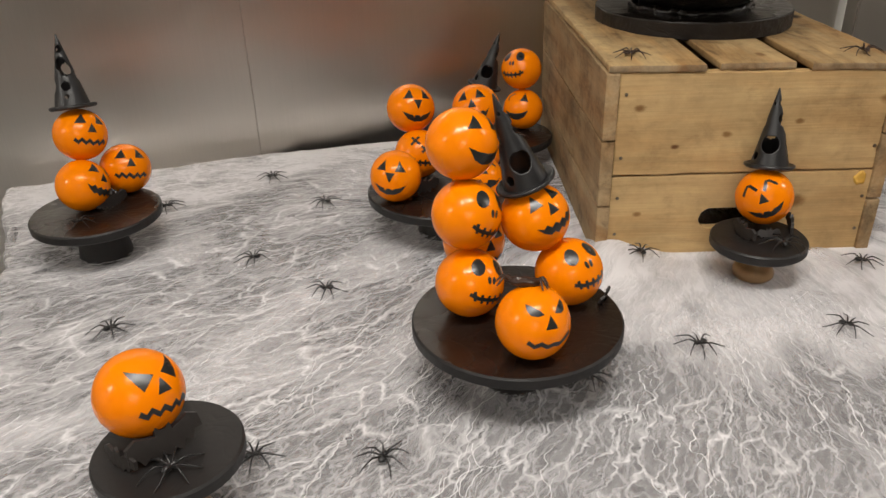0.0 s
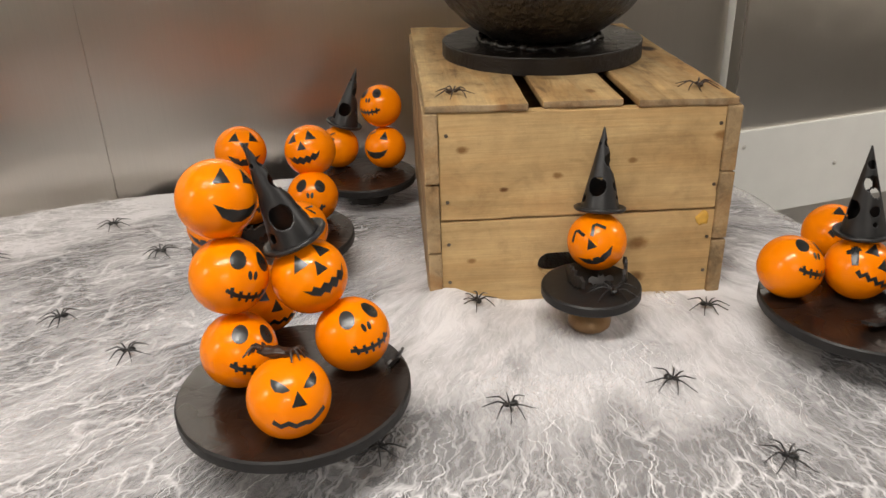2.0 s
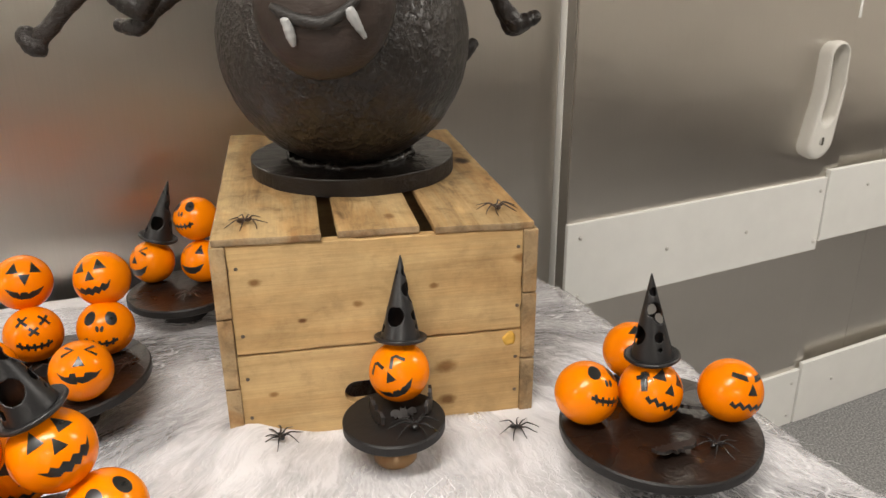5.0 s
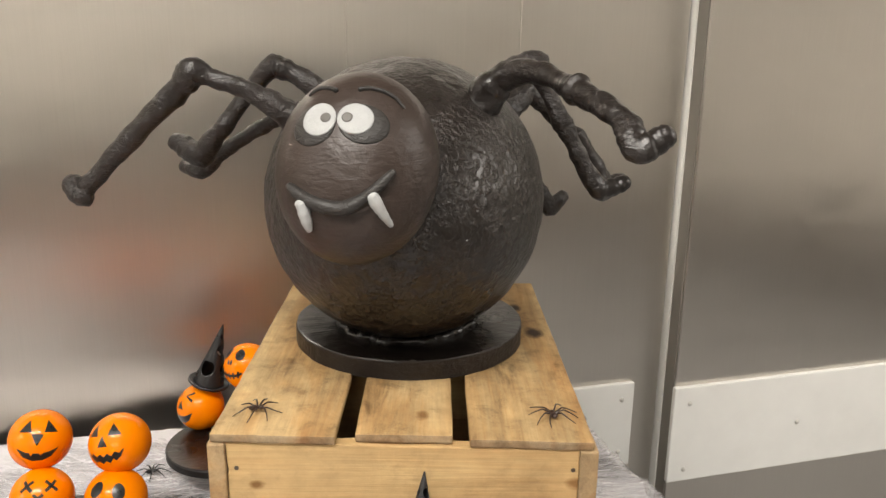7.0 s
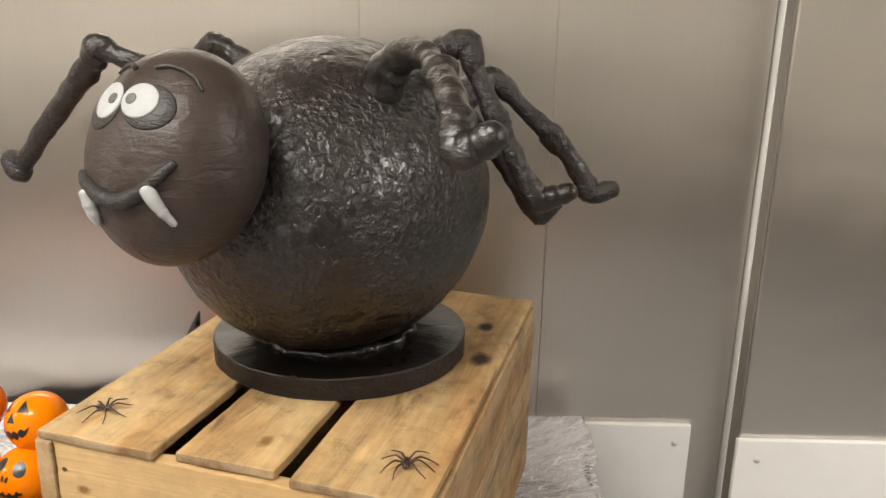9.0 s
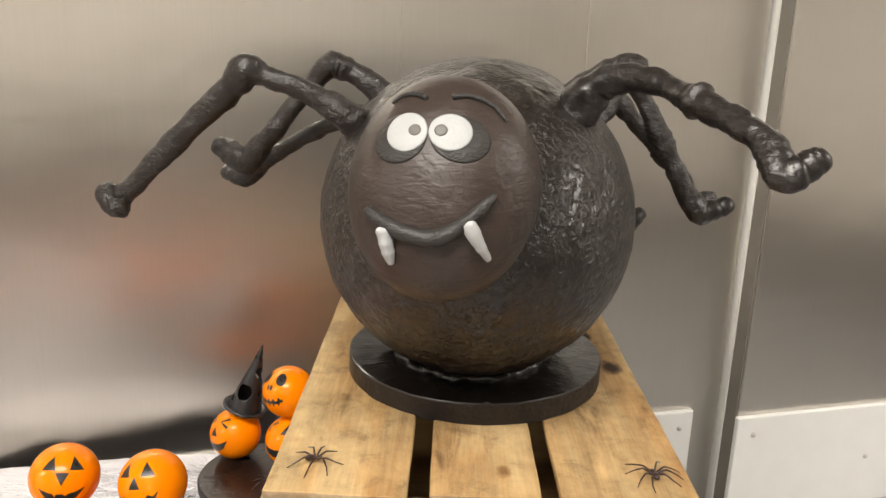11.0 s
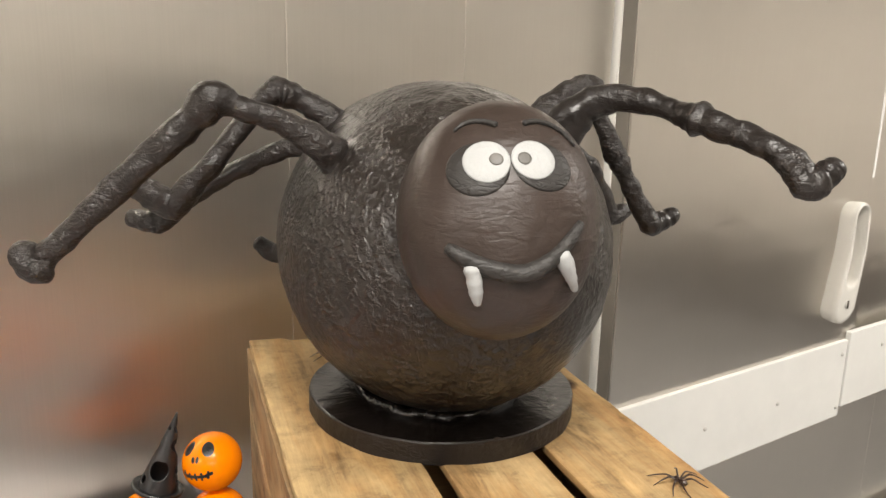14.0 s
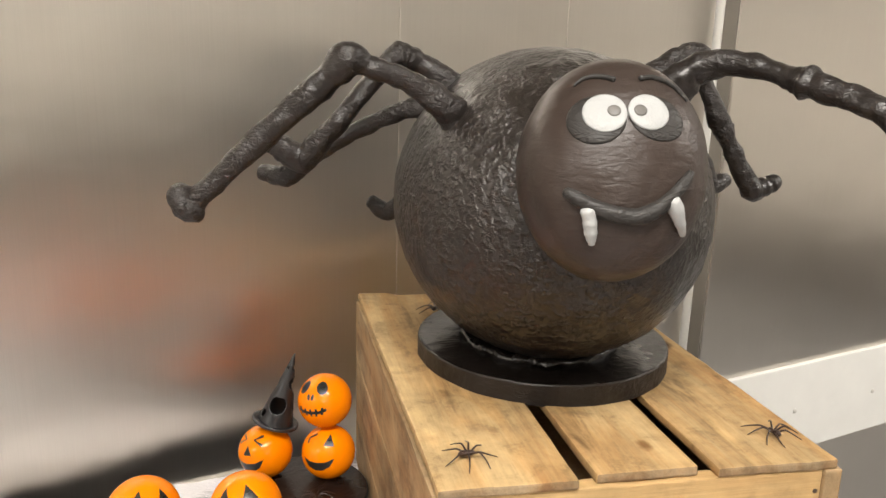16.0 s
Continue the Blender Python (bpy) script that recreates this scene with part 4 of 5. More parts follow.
BODY_AT, BODY_R = (-0.0148, 0.3005, 1.3622), (0.1820, 0.2260, 0.1812)
HEAD_AT, HEAD_R, HEAD_TURN = (-0.0482, 0.0433, 1.4388), (0.0812, 0.0695, 0.0957), (-18, 4, -11)
MOUTH_X, MOUTH_Z, MOUTH_W = 0.0022, -0.0462, 0.0476
SPIDER_LEGS = [
    ([(-0.118, 0.245, 1.440), (-0.140, 0.230, 1.462), (-0.165, 0.221, 1.486), (-0.203, 0.216, 1.506), (-0.240, 0.213, 1.518), (-0.259, 0.211, 1.526), (-0.280, 0.216, 1.504), (-0.349, 0.227, 1.441), (-0.407, 0.236, 1.385), (-0.421, 0.236, 1.371), (-0.430, 0.238, 1.388)],
     (0.030, 0.0215, 0.0145, 0.0112, 0.0108, 0.0172, 0.0140, 0.0130, 0.0118, 0.0160, 0.0120)),
    ([(-0.110, 0.325, 1.482), (-0.150, 0.332, 1.510), (-0.180, 0.334, 1.527), (-0.1955, 0.332, 1.528), (-0.216, 0.331, 1.505), (-0.253, 0.334, 1.462), (-0.285, 0.342, 1.424), (-0.3005, 0.348, 1.406), (-0.320, 0.353, 1.416), (-0.338, 0.357, 1.4255)],
     (0.024, 0.0135, 0.0150, 0.0155, 0.0108, 0.0112, 0.0132, 0.0152, 0.0155, 0.0115)),
    ([(-0.125, 0.345, 1.472), (-0.180, 0.370, 1.464), (-0.258, 0.392, 1.424), (-0.300, 0.404, 1.392), (-0.3211, 0.4083, 1.3764), (-0.347, 0.425, 1.380)],
     (0.020, 0.0105, 0.0098, 0.0105, 0.0132, 0.0122)),
    ([(-0.105, 0.430, 1.42), (-0.155, 0.490, 1.335), (-0.178, 0.518, 1.307), (-0.200, 0.526, 1.321)],
     (0.018, 0.0115, 0.0130, 0.0100)),
    ([(0.066, 0.220, 1.474), (0.082, 0.203, 1.498), (0.101, 0.190, 1.522), (0.126, 0.170, 1.531), (0.152, 0.138, 1.526), (0.164, 0.117, 1.520), (0.1730, 0.101, 1.515), (0.1815, 0.084, 1.509), (0.1955, 0.0537, 1.5010), (0.2100, 0.0236, 1.4858), (0.2170, 0.0070, 1.4670), (0.230, 0.0055, 1.4705), (0.2441, 0.0064, 1.4785)],
     (0.030, 0.0215, 0.0165, 0.0145, 0.0112, 0.0118, 0.0160, 0.0128, 0.0122, 0.0128, 0.0150, 0.0142, 0.0115)),
    ([(0.078, 0.275, 1.490), (0.118, 0.275, 1.528), (0.1480, 0.2752, 1.539), (0.160, 0.272, 1.512), (0.173, 0.270, 1.486), (0.1859, 0.2688, 1.4627), (0.196, 0.267, 1.446), (0.212, 0.264, 1.416), (0.235, 0.262, 1.382), (0.252, 0.265, 1.384), (0.269, 0.268, 1.390)],
     (0.026, 0.0155, 0.0172, 0.0110, 0.0102, 0.0145, 0.0105, 0.0115, 0.0145, 0.0125, 0.0105)),
    ([(0.105, 0.345, 1.462), (0.150, 0.388, 1.498), (0.184, 0.402, 1.468), (0.212, 0.404, 1.443), (0.2247, 0.405, 1.4317), (0.250, 0.414, 1.402), (0.274, 0.424, 1.362), (0.302, 0.431, 1.366)],
     (0.024, 0.0148, 0.0102, 0.0108, 0.0148, 0.0122, 0.0138, 0.0105)),
    ([(0.105, 0.410, 1.45), (0.150, 0.450, 1.395), (0.178, 0.470, 1.350), (0.201, 0.486, 1.313), (0.224, 0.492, 1.330)],
     (0.019, 0.0108, 0.0122, 0.0138, 0.0105)),
]
solid("spider_sculpture", sculpture(), [BODY, HEAD, FACE_DARK, EYE_WHITE, PUPIL, LEG, BASE_DISC], pose(0, 0, 0), "dark chocolate spider sculpture with white eyes and fangs", "sculpture")


# ---- cake stands, pumpkin balls, hats ----
R = 0.0375
_ball = {}


def stand(x, y, top, radius, foot_r, label, gold=False, tilt=0.0):
    h = top - (TABLE_Z + 0.008)
    ob = thing("cake_stand", pose(x, y, top - h, 0, tilt), label, "cake stand", "cake stands")
    disc = lathe([(0.0, h - 0.014), (radius - 0.002, h - 0.014), (radius, h - 0.012), (radius, h - 0.0022), (radius - 0.002, h), (0.0, h)], 72)
    for f in disc.faces:
        f.material_index = 1 if f.normal.z > 0.9 and not gold else 0
    part("plate", disc, [RIM, PLATE], ob, "" if gold else "black-edged plate with brown chocolate top")
    if gold:
        prof = [(0.0, 0.0), (foot_r * 0.8, 0.0), (foot_r, 0.006), (foot_r * 1.02, 0.012), (foot_r * 0.85, 0.021), (foot_r * 0.55, 0.026), (foot_r * 0.5, h - 0.014)]
        part("foot", lathe(prof, 40), GOLD, ob, "turned gold-painted wooden foot", True)
    else:
        prof = [(0.0, 0.0), (foot_r, 0.0), (foot_r * 1.02, 0.004), (foot_r * 0.92, h * 0.35), (foot_r * 0.72, h * 0.6), (foot_r * 0.66, h - 0.014)]
        part("foot", lathe(prof, 48), RIM, ob, "short black turned foot", True)
    return ob


def patch(points, lift=0.00035):
    """A painted shape on the ball; points in degrees to the right and up from the middle of the face."""
    bm = bmesh.new()
    verts = [bm.verts.new((a, 0, b)) for a, b in points]
    bm.faces.new(verts)
    bmesh.ops.triangulate(bm, faces=bm.faces[:])
    bmesh.ops.subdivide_edges(bm, edges=bm.edges[:], cuts=2, use_grid_fill=True)
    for v in bm.verts:
        a, b = radians(v.co.x), radians(v.co.z)
        v.co = Vector((math.sin(a) * math.cos(b), -math.cos(a) * math.cos(b), math.sin(b))) * (R + lift)
    for f in bm.faces:
        c = f.calc_center_median()
        f.normal_update()
        if f.normal.dot(c) < 0:
            f.normal_flip()
    return bm


def stroke(points, width):
    """The outline of a brush stroke along the points."""
    left, right = [], []
    for i, (x, y) in enumerate(points):
        x0, y0 = points[max(i - 1, 0)]
        x1, y1 = points[min(i + 1, len(points) - 1)]
        d = math.hypot(x1 - x0, y1 - y0) or 1.0
        nx, ny = -(y1 - y0) / d * width / 2, (x1 - x0) / d * width / 2
        left.append((x + nx, y + ny))
        right.append((x - nx, y - ny))
    return left + right[::-1]


def oval(cx, cy, rx, ry, lean=0.0, n=16):
    c, s = math.cos(radians(lean)), math.sin(radians(lean))
    return [(cx + rx * math.cos(2 * math.pi * i / n) * c - ry * math.sin(2 * math.pi * i / n) * s, cy + rx * math.cos(2 * math.pi * i / n) * s + ry * math.sin(2 * math.pi * i / n) * c) for i in range(n)]


def features(eyes, nose, mouth):
    """Lists of (part name, outline) for one painted face."""
    out = []
    for s in (-1, 1):
        x = 23 * s
        if eyes == "triangle":
            out.append(("eye", [(x - 9.5, 16.5), (x + 9.5, 16.5), (x - 3 * s, 36)]))
        elif eyes == "slant":
            out.append(("eye", [(x - 12 * s, 20), (x + 1 * s, 9), (x + 13 * s, 33)]))
        elif eyes == "almond":
            out.append(("eye", [(x - 12 * s, 17), (x - 3 * s, 15.5), (x + 6 * s, 18), (x + 11 * s, 25), (x + 13 * s, 34), (x + 3 * s, 30), (x - 6 * s, 24)]))
        elif eyes == "round":
            out.append(("eye", oval(x, 25, 9.5, 11.5, 12 * s)))
        elif eyes == "bar":
            out.append(("eye", [(x - 14, 22 - 4 * s), (x + 14, 22 + 4 * s), (x + 12, 31 + 3 * s), (x - 12, 31 - 3 * s)]))
        elif eyes == "wink":
            out.append(("eye", stroke([(x + 8 * s, 35), (x - 8 * s, 27), (x + 8 * s, 19)], 4.5)))
        elif eyes == "arch":
            out.append(("eye", stroke([(x - 12, 19), (x - 4, 33), (x + 2, 33), (x + 12, 23)], 5)))
        elif eyes == "cross":
            out.append(("eye", stroke([(x - 8, 33), (x + 8, 18)], 4.5)))
            out.append(("eye", stroke([(x - 8, 18), (x + 8, 33)], 4.5)))
        elif eyes == "mixed":
            out.append(("eye", stroke([(x + 8, 34), (x - 6, 26), (x - 4, 17)], 4.5) if s < 0 else [(x - 9, 15), (x + 9, 15), (x + 1, 36)]))
    if nose == "triangle":
        out.append(("nose", [(-7, -4), (7, -4), (0, 10)]))
    elif nose == "down":
        out.append(("nose", [(-7, 8), (7, 8), (0, -6)]))
    elif nose == "dots":
        out += [("nostril", oval(-4.5, 3, 2.6, 5, 8)), ("nostril", oval(4.5, 3, 2.6, 5, -8))]
    elif nose == "cross":
        out += [("nose", stroke([(-6, 8), (6, -2)], 4)), ("nose", stroke([(-6, -2), (6, 8)], 4))]
    if mouth == "zigzag":
        out.append(("mouth", stroke([(-34, -21), (-27, -28), (-20, -22), (-12, -30), (-5, -24), (4, -31), (12, -24), (19, -30), (26, -22), (34, -27)], 7.4)))
    elif mouth == "wavy":
        out.append(("mouth", stroke([(-34, -22), (-26, -30), (-15, -27), (-6, -33), (5, -30), (15, -31), (24, -25), (34, -17)], 6.8)))
    elif mouth == "stitch":
        out.append(("mouth", stroke([(-32, -21), (-18, -27), (0, -29), (18, -27), (32, -20)], 5.5)))
        for x, z in ((-24, -24), (-12, -28), (0, -29), (12, -28), (24, -24)):
            out.append(("stitch", stroke([(x - 0.5, z + 7), (x + 0.5, z - 7)], 4.6)))
    elif mouth == "smile":
        out.append(("mouth", [(-32, -15), (-16, -22), (0, -24), (16, -22), (33, -13), (26, -30), (12, -39), (-6, -40), (-22, -33)]))
    elif mouth == "fangs":
        out.append(("mouth", [(-34, -16), (-18, -23), (-12, -24), (-9, -30), (-6, -25), (4, -25), (8, -31), (12, -24), (20, -22), (34, -15), (26, -30), (12, -38), (-8, -39), (-24, -32)]))
    elif mouth == "teeth":
        out.append(("mouth", [(-36, -13), (-30, -18), (-22, -23), (-15, -24), (-14, -19), (-5, -19), (-4, -25), (8, -25), (9, -19), (18, -18), (19, -22), (28, -18), (37, -11), (29, -25), (17, -33), (6, -36), (5, -33), (-2, -33), (-4, -37), (-16, -35), (-28, -27)]))
    elif mouth == "jagged":
        out.append(("mouth", [(-35, -14), (-26, -21), (-20, -17), (-14, -24), (-6, -20), (0, -25), (7, -20), (14, -24), (20, -17), (27, -20), (35, -12), (30, -26), (22, -33), (17, -29), (10, -37), (3, -32), (-5, -38), (-12, -32), (-20, -34), (-29, -26)]))
    sizes = {"eye": {"almond": 1.14, "slant": 1.45, "bar": 1.15}.get(eyes, 1.30 if nose == "down" else 1.34), "nose": 1.55 if nose == "down" else 1.45, "nostril": 1.3, "mouth": 1.16, "stitch": 1.16}
    grown = []
    for n, pts in out:
        cx, cz = sum(p[0] for p in pts) / len(pts), sum(p[1] for p in pts) / len(pts)
        if n in ("mouth", "stitch"):
            cx, cz = 0, -24
        if n == "eye" and eyes == "cross":
            cz = 25
        grown.append((n, [(cx + (x - cx) * sizes[n], cz + (z - cz) * sizes[n]) for x, z in pts]))
    return grown


def ball(x, y, z, rx, ry, rz, eyes, nose, mouth, say):
    """A glossy orange ball with a painted face; its parts are made once for each face."""
    key = (eyes, nose, mouth)
    if key not in _ball:
        shell = bmesh.new()
        bmesh.ops.create_uvsphere(shell, u_segments=56, v_segments=36, radius=R)
        _ball[key] = (mesh_of("pumpkin_ball", shell, ORANGE, True), [(n, mesh_of(n, patch(p), INK, True)) for n, p in features(*key)])
    shell, shapes = _ball[key]
    ob = new("pumpkin_ball", shell)
    ob.matrix_basis = pose(x, y, z, rx, ry, rz)
    tagged(ob, "glossy orange pumpkin ball with " + say, "pumpkin ball", "pumpkin balls")
    mouth_ob = None
    for n, data in shapes:
        p = new(n, data)
        p.parent = mouth_ob if n == "stitch" else ob
        if n == "mouth":
            mouth_ob = p
    return ob


HAT_H, HAT_R = 0.104, 0.0245
HOLES = ((0, 0.80, 0.0050), (-6, 0.60, 0.0088), (22, 0.52, 0.0085), (4, 0.30, 0.0062), (2, 0.16, 0.0027), (-88, 0.30, 0.0116), (-140, 0.14, 0.0050), (-120, 0.80, 0.0022), (110, 0.42, 0.0080), (170, 0.535, 0.0085))


def hat_cone():
    """A pointed cone with round holes right through its shell."""
    bm = bmesh.new()
    nu, nv = 110, 74
    rows = []
    for j in range(nv + 1):
        f = j / nv
        r = HAT_R * (1 - f) + 0.0008
        rows.append([bm.verts.new((r * math.sin(2 * math.pi * i / nu), -r * math.cos(2 * math.pi * i / nu), HAT_H * f)) for i in range(nu)])
    for j in range(nv):
        f = (j + 0.5) / nv
        r = HAT_R * (1 - f)
        for i in range(nu):
            a = 360 * (i + 0.5) / nu
            hole = False
            for ha, hf, hr in HOLES:
                da = (a - ha + 180) % 360 - 180
                if (radians(da) * r) ** 2 + ((f - hf) * HAT_H) ** 2 < hr * hr and abs(da) < 80:
                    hole = True
                    break
            if not hole:
                face = bm.faces.new((rows[j][i], rows[j][(i + 1) % nu], rows[j + 1][(i + 1) % nu], rows[j + 1][i]))
                face.smooth = True
    bm.faces.new(rows[-1])
    loose = [v for v in bm.verts if not v.link_faces]
    bmesh.ops.delete(bm, geom=loose, context="VERTS")
    return bm


_hat = []


def hat(foot, tip, turn):
    """A witch's hat that stands at foot and points to tip."""
    axis = (Vector(tip) - Vector(foot)).normalized()
    m = Matrix.Translation(foot) @ axis.to_track_quat("Z", "Y").to_matrix().to_4x4()
    # keep the seam side towards the front, then turn it
    front = m.to_3x3() @ Vector((0, -1, 0))
    m = m @ pose(0, 0, 0, 0, 0, turn - math.degrees(math.atan2(front.x, -front.y)))
    if not _hat:
        ob = thing("witch_hat", m, "black pointed witch hat with round holes on a pumpkin", "witch hat", "witch hats")
        cone = part("cone", hat_cone(), HAT, ob, smooth=True)
        thick = cone.modifiers.new("shell", "SOLIDIFY")
        thick.thickness, thick.offset = 0.0013, -1
        part("brim", lathe([(0.012, -0.0005), (0.028, -0.0012), (0.0305, -0.001), (0.0328, 0.0012), (0.0325, 0.004), (0.0300, 0.0048), (0.0280, 0.0032), (0.0235, 0.0024)], 56), HAT, ob, "rolled brim", True)
        _hat.append(ob)
        return ob
    return copy_thing(_hat[0], m)


def toy_spider_meshes(seed, plastic):
    """The moulded body and the eight bent legs of one toy spider."""
    rng = random.Random(seed)
    bm = bmesh.new()
    rings = []
    for x, r in ((-0.0098, 0.0004), (-0.0088, 0.0022), (-0.0060, 0.0038), (-0.0028, 0.0034), (-0.0008, 0.0016), (0.0004, 0.0016), (0.0022, 0.0029), (0.0046, 0.0027), (0.0062, 0.0012), (0.0066, 0.0003)):
        rings.append([bm.verts.new((x, r * math.cos(k * math.pi / 6), 0.0046 + 0.85 * r * math.sin(k * math.pi / 6))) for k in range(12)])
    for a, b in zip(rings, rings[1:]):
        for k in range(12):
            bm.faces.new((a[k], a[(k + 1) % 12], b[(k + 1) % 12], b[k]))
    bm.faces.new(rings[0])
    bm.faces.new(rings[-1][::-1])
    bmesh.ops.recalc_face_normals(bm, faces=bm.faces)
    legs = []
    for side in (-1, 1):
        for a in (30, 64, 106, 146):
            b = radians(side * (a + rng.uniform(-9, 9)))
            reach, up, kink = rng.uniform(0.025, 0.0305), rng.uniform(0.006, 0.0095), rng.uniform(-0.25, 0.25)
            pts = [(math.cos(b) * 0.003, math.sin(b) * 0.0025, 0.0045), (math.cos(b) * reach * 0.42, math.sin(b) * reach * 0.42, up), (math.cos(b + kink * 0.5) * reach * 0.75, math.sin(b + kink * 0.5) * reach * 0.75, up * 0.55), (math.cos(b + kink) * reach, math.sin(b + kink) * reach, 0.0008)]
            legs.append(mesh_of("leg", tube(pts, (0.0011, 0.00092, 0.0007, 0.00042), 6, steps=3), plastic))
    return mesh_of("toy_spider", bm, plastic, True), legs


_spiders = [toy_spider_meshes(s, TOY) for s in (3, 8, 14, 21)]
_brown_spiders = [toy_spider_meshes(s, TOY_BROWN) for s in (5, 9, 17, 30)]


def toy_spider(x, y, z, turn, which, label, scale=1.0, tilt=0.0):
    body, legs = (_brown_spiders if "brown" in label else _spiders)[which % 4]
    ob = new("toy_spider", body)
    ob.matrix_basis = pose(x, y, z, tilt, 0, turn) @ Matrix.Scale(scale, 4)
    for data in legs:
        new("leg", data).parent = ob
    return tagged(ob, label, "toy spider", "toy spiders")


def matted_spider(x, y, z, tilt, turn):
    """A larger soft spider: a flat ragged body with short legs at either end."""
    bm = bmesh.new()
    bmesh.ops.create_uvsphere(bm, u_segments=32, v_segments=18, radius=1.0)
    for v in bm.verts:
        d = v.co.normalized()
        k = 1.0 + 0.22 * noise.noise(d * 3.1) + 0.14 * noise.noise(d * 9.0)
        v.co = Vector((d.x * 0.0165, d.y * 0.0085, d.z * 0.0052)) * k
    ob = solid("toy_spider", bm, TOY_BROWN, pose(x, y, z, tilt, 0, turn), "brown soft toy spider lying across two pumpkins", "toy spider", "toy spiders", smooth=True)
    rng = random.Random(6)
    for side in (-1, 1):
        for a in (-48, -17, 14, 45):
            b = radians(a + rng.uniform(-6, 6))
            reach = rng.uniform(0.015, 0.021)
            foot = (side * (0.009 + reach * math.cos(b)), 0.004 * math.sin(b) + reach * math.sin(b))
            mid = (side * (0.011 + 0.5 * reach * math.cos(b)), 0.004 * math.sin(b) + 0.45 * reach * math.sin(b))
            part("leg", tube([(side * 0.009, 0.004 * math.sin(b), 0.0), (mid[0], mid[1], 0.0045), (foot[0], foot[1], -0.002 - 0.003 * rng.random())], (0.0017, 0.0014, 0.0007), 7, steps=4), TOY_BROWN, ob, smooth=True)
    return ob


BAT_SHAPE = [(0, 0.0), (0.004, 0.003), (0.009, -0.001), (0.013, 0.005), (0.018, 0.002), (0.021, 0.008), (0.027, 0.007), (0.026, 0.017), (0.019, 0.021), (0.010, 0.018), (0.006, 0.017), (0.005, 0.024), (0.002, 0.020)]


def bat_mesh():
    pts = BAT_SHAPE + [(-x, z) for x, z in BAT_SHAPE[:0:-1]]
    bm = outline(pts, 0.004)
    bmesh.ops.triangulate(bm, faces=[f for f in bm.faces if len(f.verts) > 4])
    for v in bm.verts:
        v.co.y += 4.0 * v.co.x ** 2
    return mesh_of("chocolate_bat", bm, BAT)


_bat = bat_mesh()


def bat(x, y, z, rx, rz, scale=1.0, label="small dark chocolate bat standing on a cake stand"):
    ob = new("chocolate_bat", _bat)
    ob.matrix_basis = pose(x, y, z, rx, 0, rz) @ Matrix.Scale(scale, 4)
    return tagged(ob, label, "bat", "chocolate bats")


ZIG, STITCH = ("triangle", "triangle", "zigzag"), ("round", "dots", "stitch")
TRI_SAY, ST_SAY = "triangle eyes and a zigzag mouth", "round eyes and a stitched mouth"

# tall stack at the front
stand(-0.343, -0.290, 0.9725, 0.1155, 0.040, "wide dark brown cake stand under a stack of pumpkins")
ball(-0.334, -0.362, 1.0105, -25, 5, 23, "almond", "triangle", "wavy", "angry slanted eyes and a wavy mouth")
ball(-0.284, -0.262, 1.0105, -34, -3, 36, *STITCH, ST_SAY)
ball(-0.394, -0.281, 1.0105, -24, 20, 32, *STITCH, ST_SAY)
ball(-0.322, -0.251, 1.073, -35, -15, 40, "triangle", "triangle", "jagged", "triangle eyes and a toothy grin")
ball(-0.396, -0.266, 1.085, -14, 25, 44, *STITCH, ST_SAY)
ball(-0.400, -0.251, 1.158, -22, 17, 44, "triangle", "", "smile", "triangle eyes and a broad black smile")
ball(-0.386, -0.180, 1.0105, -9, 5, 30, *ZIG, TRI_SAY)
hat((-0.332, -0.2475, 1.1115), (-0.368, -0.249, 1.2095), 99)
matted_spider(-0.343, -0.3490, 1.0490, -20, -14)
bat(-0.244, -0.262, 0.9725, 22, 62, 0.62)

# stand behind it
stand(-0.424, 0.090, 0.967, 0.1155, 0.040, "wide dark brown cake stand carrying paired pumpkins")
ball(-0.472, 0.168, 1.068, -25, 8, 20, "triangle", "down", "fangs", "triangle eyes and a fanged smile")
ball(-0.370, 0.166, 1.066, -26, -11, -7, "triangle", "triangle", "jagged", "triangle eyes and a jagged mouth")
ball(-0.461, 0.136, 1.0045, -26, 6, 18, "cross", "cross", "stitch", "crossed eyes and a stitched mouth")
ball(-0.369, 0.138, 1.0045, -20, 4, 0, *STITCH, ST_SAY)
ball(-0.373, 0.020, 1.0045, -42, 6, 9, "wink", "triangle", "teeth", "screwed-up eyes and a toothy grin")
ball(-0.492, 0.045, 1.0045, -18, 4, -12, "triangle", "down", "fangs", "triangle eyes and a fanged smile")
bat(-0.452, 0.068, 0.967, 0, 30)
toy_spider(-0.336, 0.090, 0.9675, 40, 1, "dark brown plastic toy spider lying on the cake stand", 0.85)

# stand at the back beside the crate
stand(-0.308, 0.392, 0.945, 0.090, 0.037, "black cake stand beside the crate near the wall")
ball(-0.358, 0.437, 0.9825, -20, -9, -39, "wink", "triangle", "smile", "screwed-up eyes and a smile")
ball(-0.275, 0.428, 1.0585, -25, -8, -34, *STITCH, ST_SAY)
ball(-0.271, 0.420, 0.9835, -27, -4, -28, "mixed", "", "smile", "one winking eye and a smile")
hat((-0.344, 0.440, 1.0235), (-0.315, 0.444, 1.123), 72)
toy_spider(-0.291, 0.362, 0.9455, 95, 2, "brown plastic toy spider lying on the cake stand", 0.95)

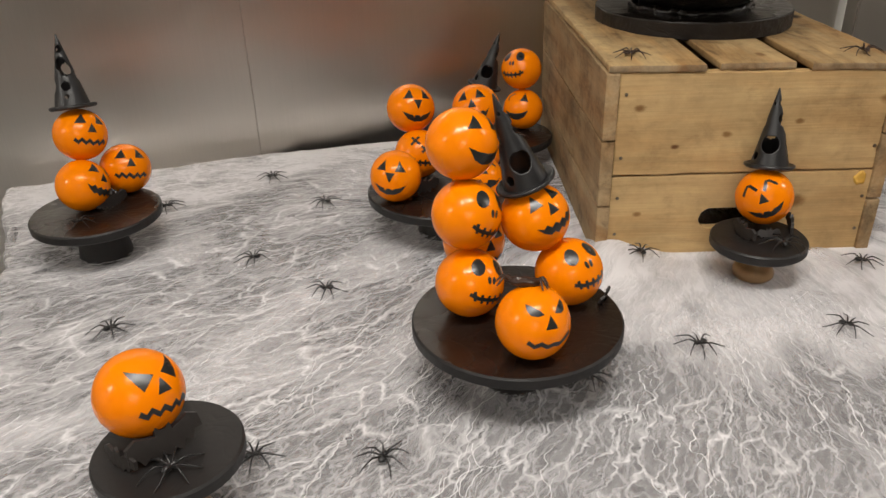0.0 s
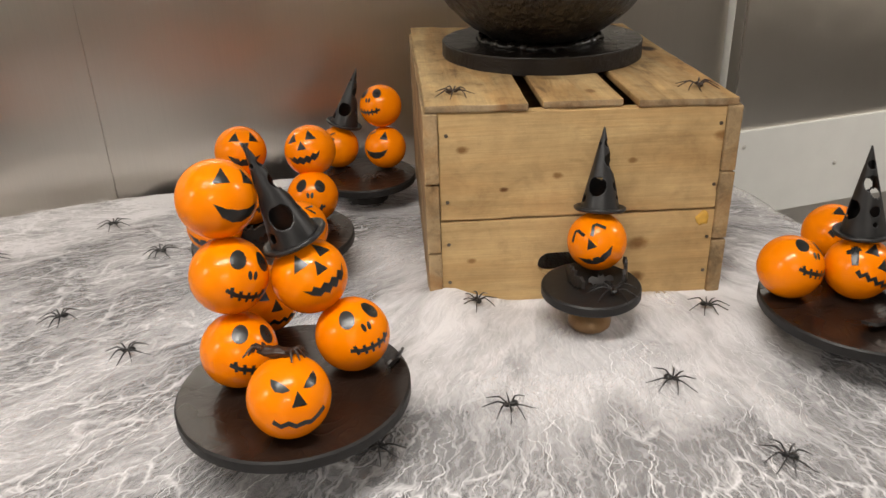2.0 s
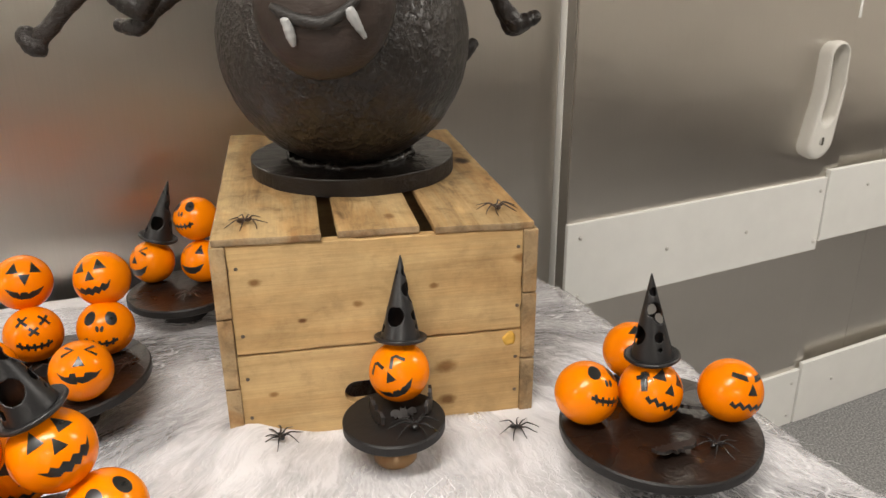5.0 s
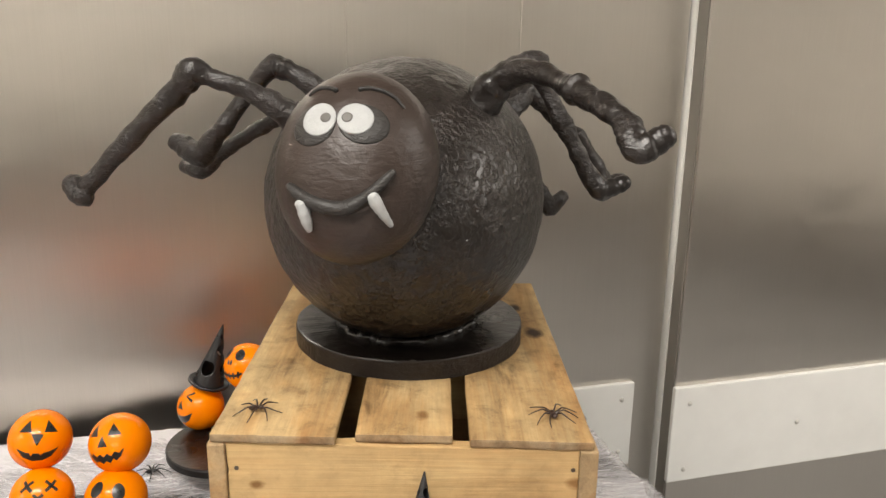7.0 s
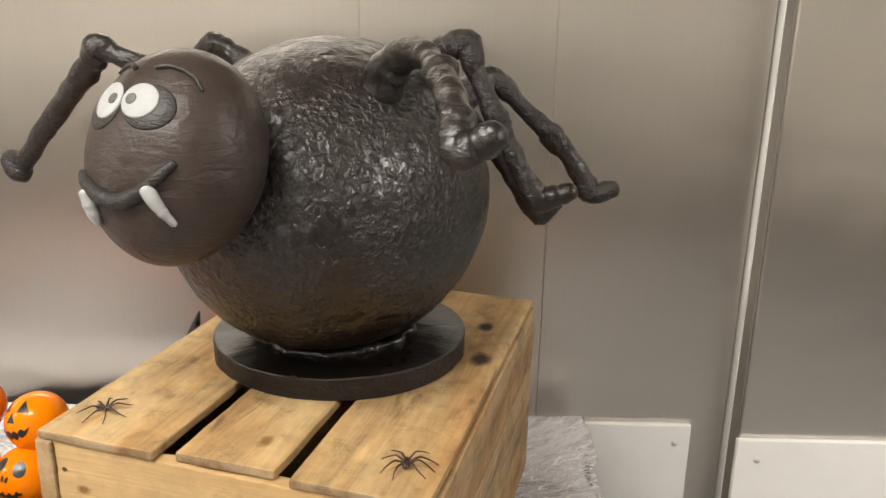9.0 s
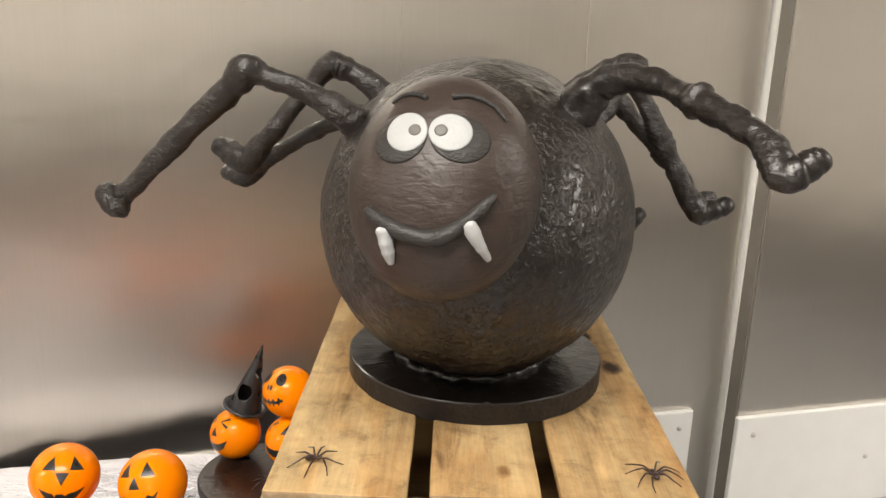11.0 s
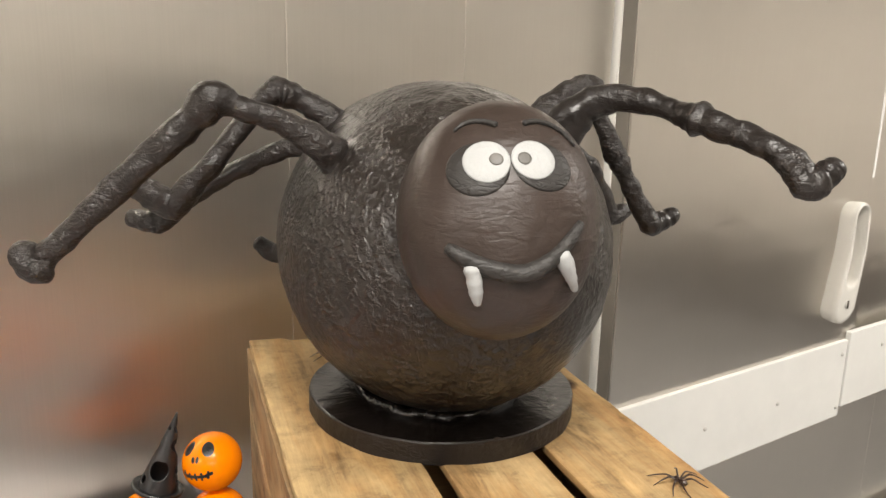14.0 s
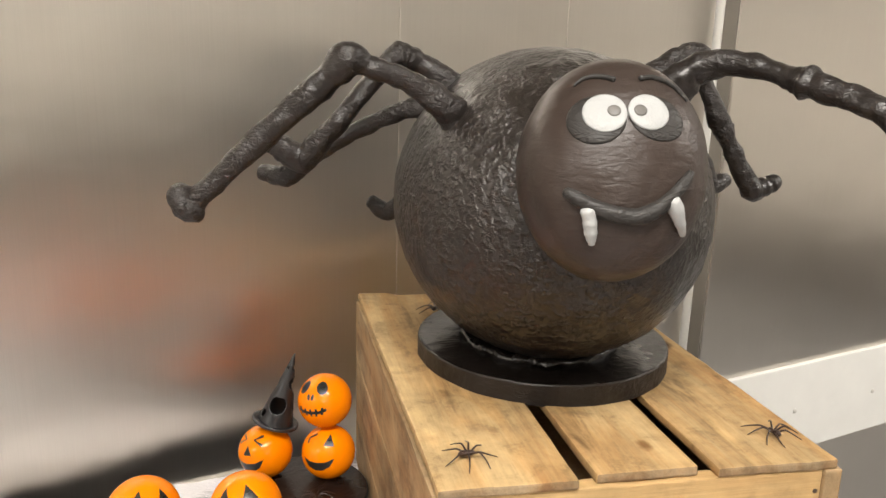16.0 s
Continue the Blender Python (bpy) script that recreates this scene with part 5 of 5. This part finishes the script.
# little stand before the crate
stand(0.000, -0.080, 0.955, 0.0625, 0.027, "small black cake stand with a gold foot", True)
ball(0.012, -0.047, 0.9985, -17, -25, -17, "arch", "triangle", "fangs", "arched winking eyes and a fanged smile")
hat((0.016, -0.036, 1.0375), (0.022, -0.012, 1.146), 57)
bat(-0.024, -0.080, 0.955, -4, -78, 0.95)
bat(0.012, -0.086, 0.955, -30, 5, 0.6)
bat(0.048, -0.066, 0.955, -4, 75, 0.95)
toy_spider(0.022, -0.108, 0.956, 75, 1, "black toy spider on the small cake stand", 1.15)

# stand at the table's end
stand(0.309, -0.155, 0.9565, 0.118, 0.040, "wide dark brown cake stand near the table end")
ball(0.224, -0.132, 0.994, -40, 19, 18, *STITCH, ST_SAY)
ball(0.318, -0.046, 0.994, -45, 16, -4, *ZIG, TRI_SAY)
splashed = ball(0.300, -0.142, 0.994, -30, 26, 0, *ZIG, "a zigzag mouth and paint splash")
part("paint_splash", patch(stroke([(-55, 22), (-50, 12), (-48, 2), (-45, -12)], 11) ), INK, splashed, "black paint splash", True)
part("paint_splash", patch(stroke([(-64, 8), (-54, 12), (-44, 20)], 8), 0.0004), INK, splashed, "black paint splash", True)
ball(0.393, -0.160, 0.994, -26, 13, 6, "bar", "triangle", "zigzag", "slanted bar eyes and a zigzag mouth")
hat((0.302, -0.134, 1.035), (0.295, -0.126, 1.143), 0)
bat(0.296, -0.205, 0.961, 75, 10, 1.0, "dark chocolate bat lying on a cake stand")
bat(0.352, -0.135, 0.961, 60, -30, 1.0, "dark chocolate bat lying on a cake stand")
toy_spider(0.351, -0.213, 0.957, 20, 2, "dark toy spider on the cake stand", 0.95)

# stand at the far end of the table
stand(-0.938, 0.034, 0.9665, 0.0925, 0.038, "dark brown cake stand near the table corner")
ball(-0.953, 0.074, 1.0700, -23, 19, 48, *ZIG, TRI_SAY)
ball(-0.911, 0.103, 1.0045, -28, 12, 34, *ZIG, TRI_SAY)
ball(-0.950, 0.038, 1.0045, -21, 34, 70, "triangle", "triangle", "jagged", "triangle eyes and a jagged black mouth")
hat((-0.955, 0.078, 1.1090), (-0.966, 0.101, 1.213), 12)
bat(-0.915, 0.045, 0.9665, 0, 60)
toy_spider(-0.944, -0.012, 0.967, 20, 3, "dark toy spider on the cake stand", 0.95)

# little stand nearest the table's front
stand(-0.657, -0.502, 0.984, 0.0635, 0.027, "small black cake stand with a gold foot", True)
ball(-0.679, -0.484, 1.0275, -28, 9, 57, "slant", "triangle", "zigzag", "slanted eyes and a zigzag mouth")
bat(-0.652, -0.511, 0.984, -14, 48, 1.25)
bat(-0.690, -0.526, 0.984, -10, -34, 0.75)
toy_spider(-0.645, -0.530, 0.9845, 60, 0, "black toy spider on the small cake stand")

# toy spiders on the cobweb and on the crate
for i, (x, y, turn) in enumerate(((-0.734, 0.295, 10), (-0.624, 0.183, 165), (-0.703, -0.010, 190), (-0.584, -0.101, 195), (-0.845, -0.188, 40), (-0.484, -0.430, 75), (-0.140, -0.022, 110), (-0.123, -0.250, 200), (-0.264, -0.308, 20), (0.066, -0.217, 330), (0.165, -0.050, 340), (0.137, -0.353, 160), (0.433, -0.289, 170), (-0.612, -0.425, 20), (-0.890, 0.180, 20), (-0.419, 0.369, 30), (-0.735, -0.420, 150))):
    toy_spider(x, y, web_top(x, y) + 0.001, turn, i, "black plastic toy spider on the white cobweb", 1.04)
toy_spider(-0.162, 0.052, CRATE_TOP + 0.0005 + skew(-0.162), 10, 1, "dark brown plastic toy spider on the crate top", 1.02)
toy_spider(0.160, 0.060, CRATE_TOP + 0.0005 + skew(0.160), 100, 2, "dark brown plastic toy spider on the crate top", 1.02)
toy_spider(-0.113, 0.472, CRATE_TOP + 0.0005 + skew(-0.113), 60, 3, "dark brown plastic toy spider on the crate top", 1.0)
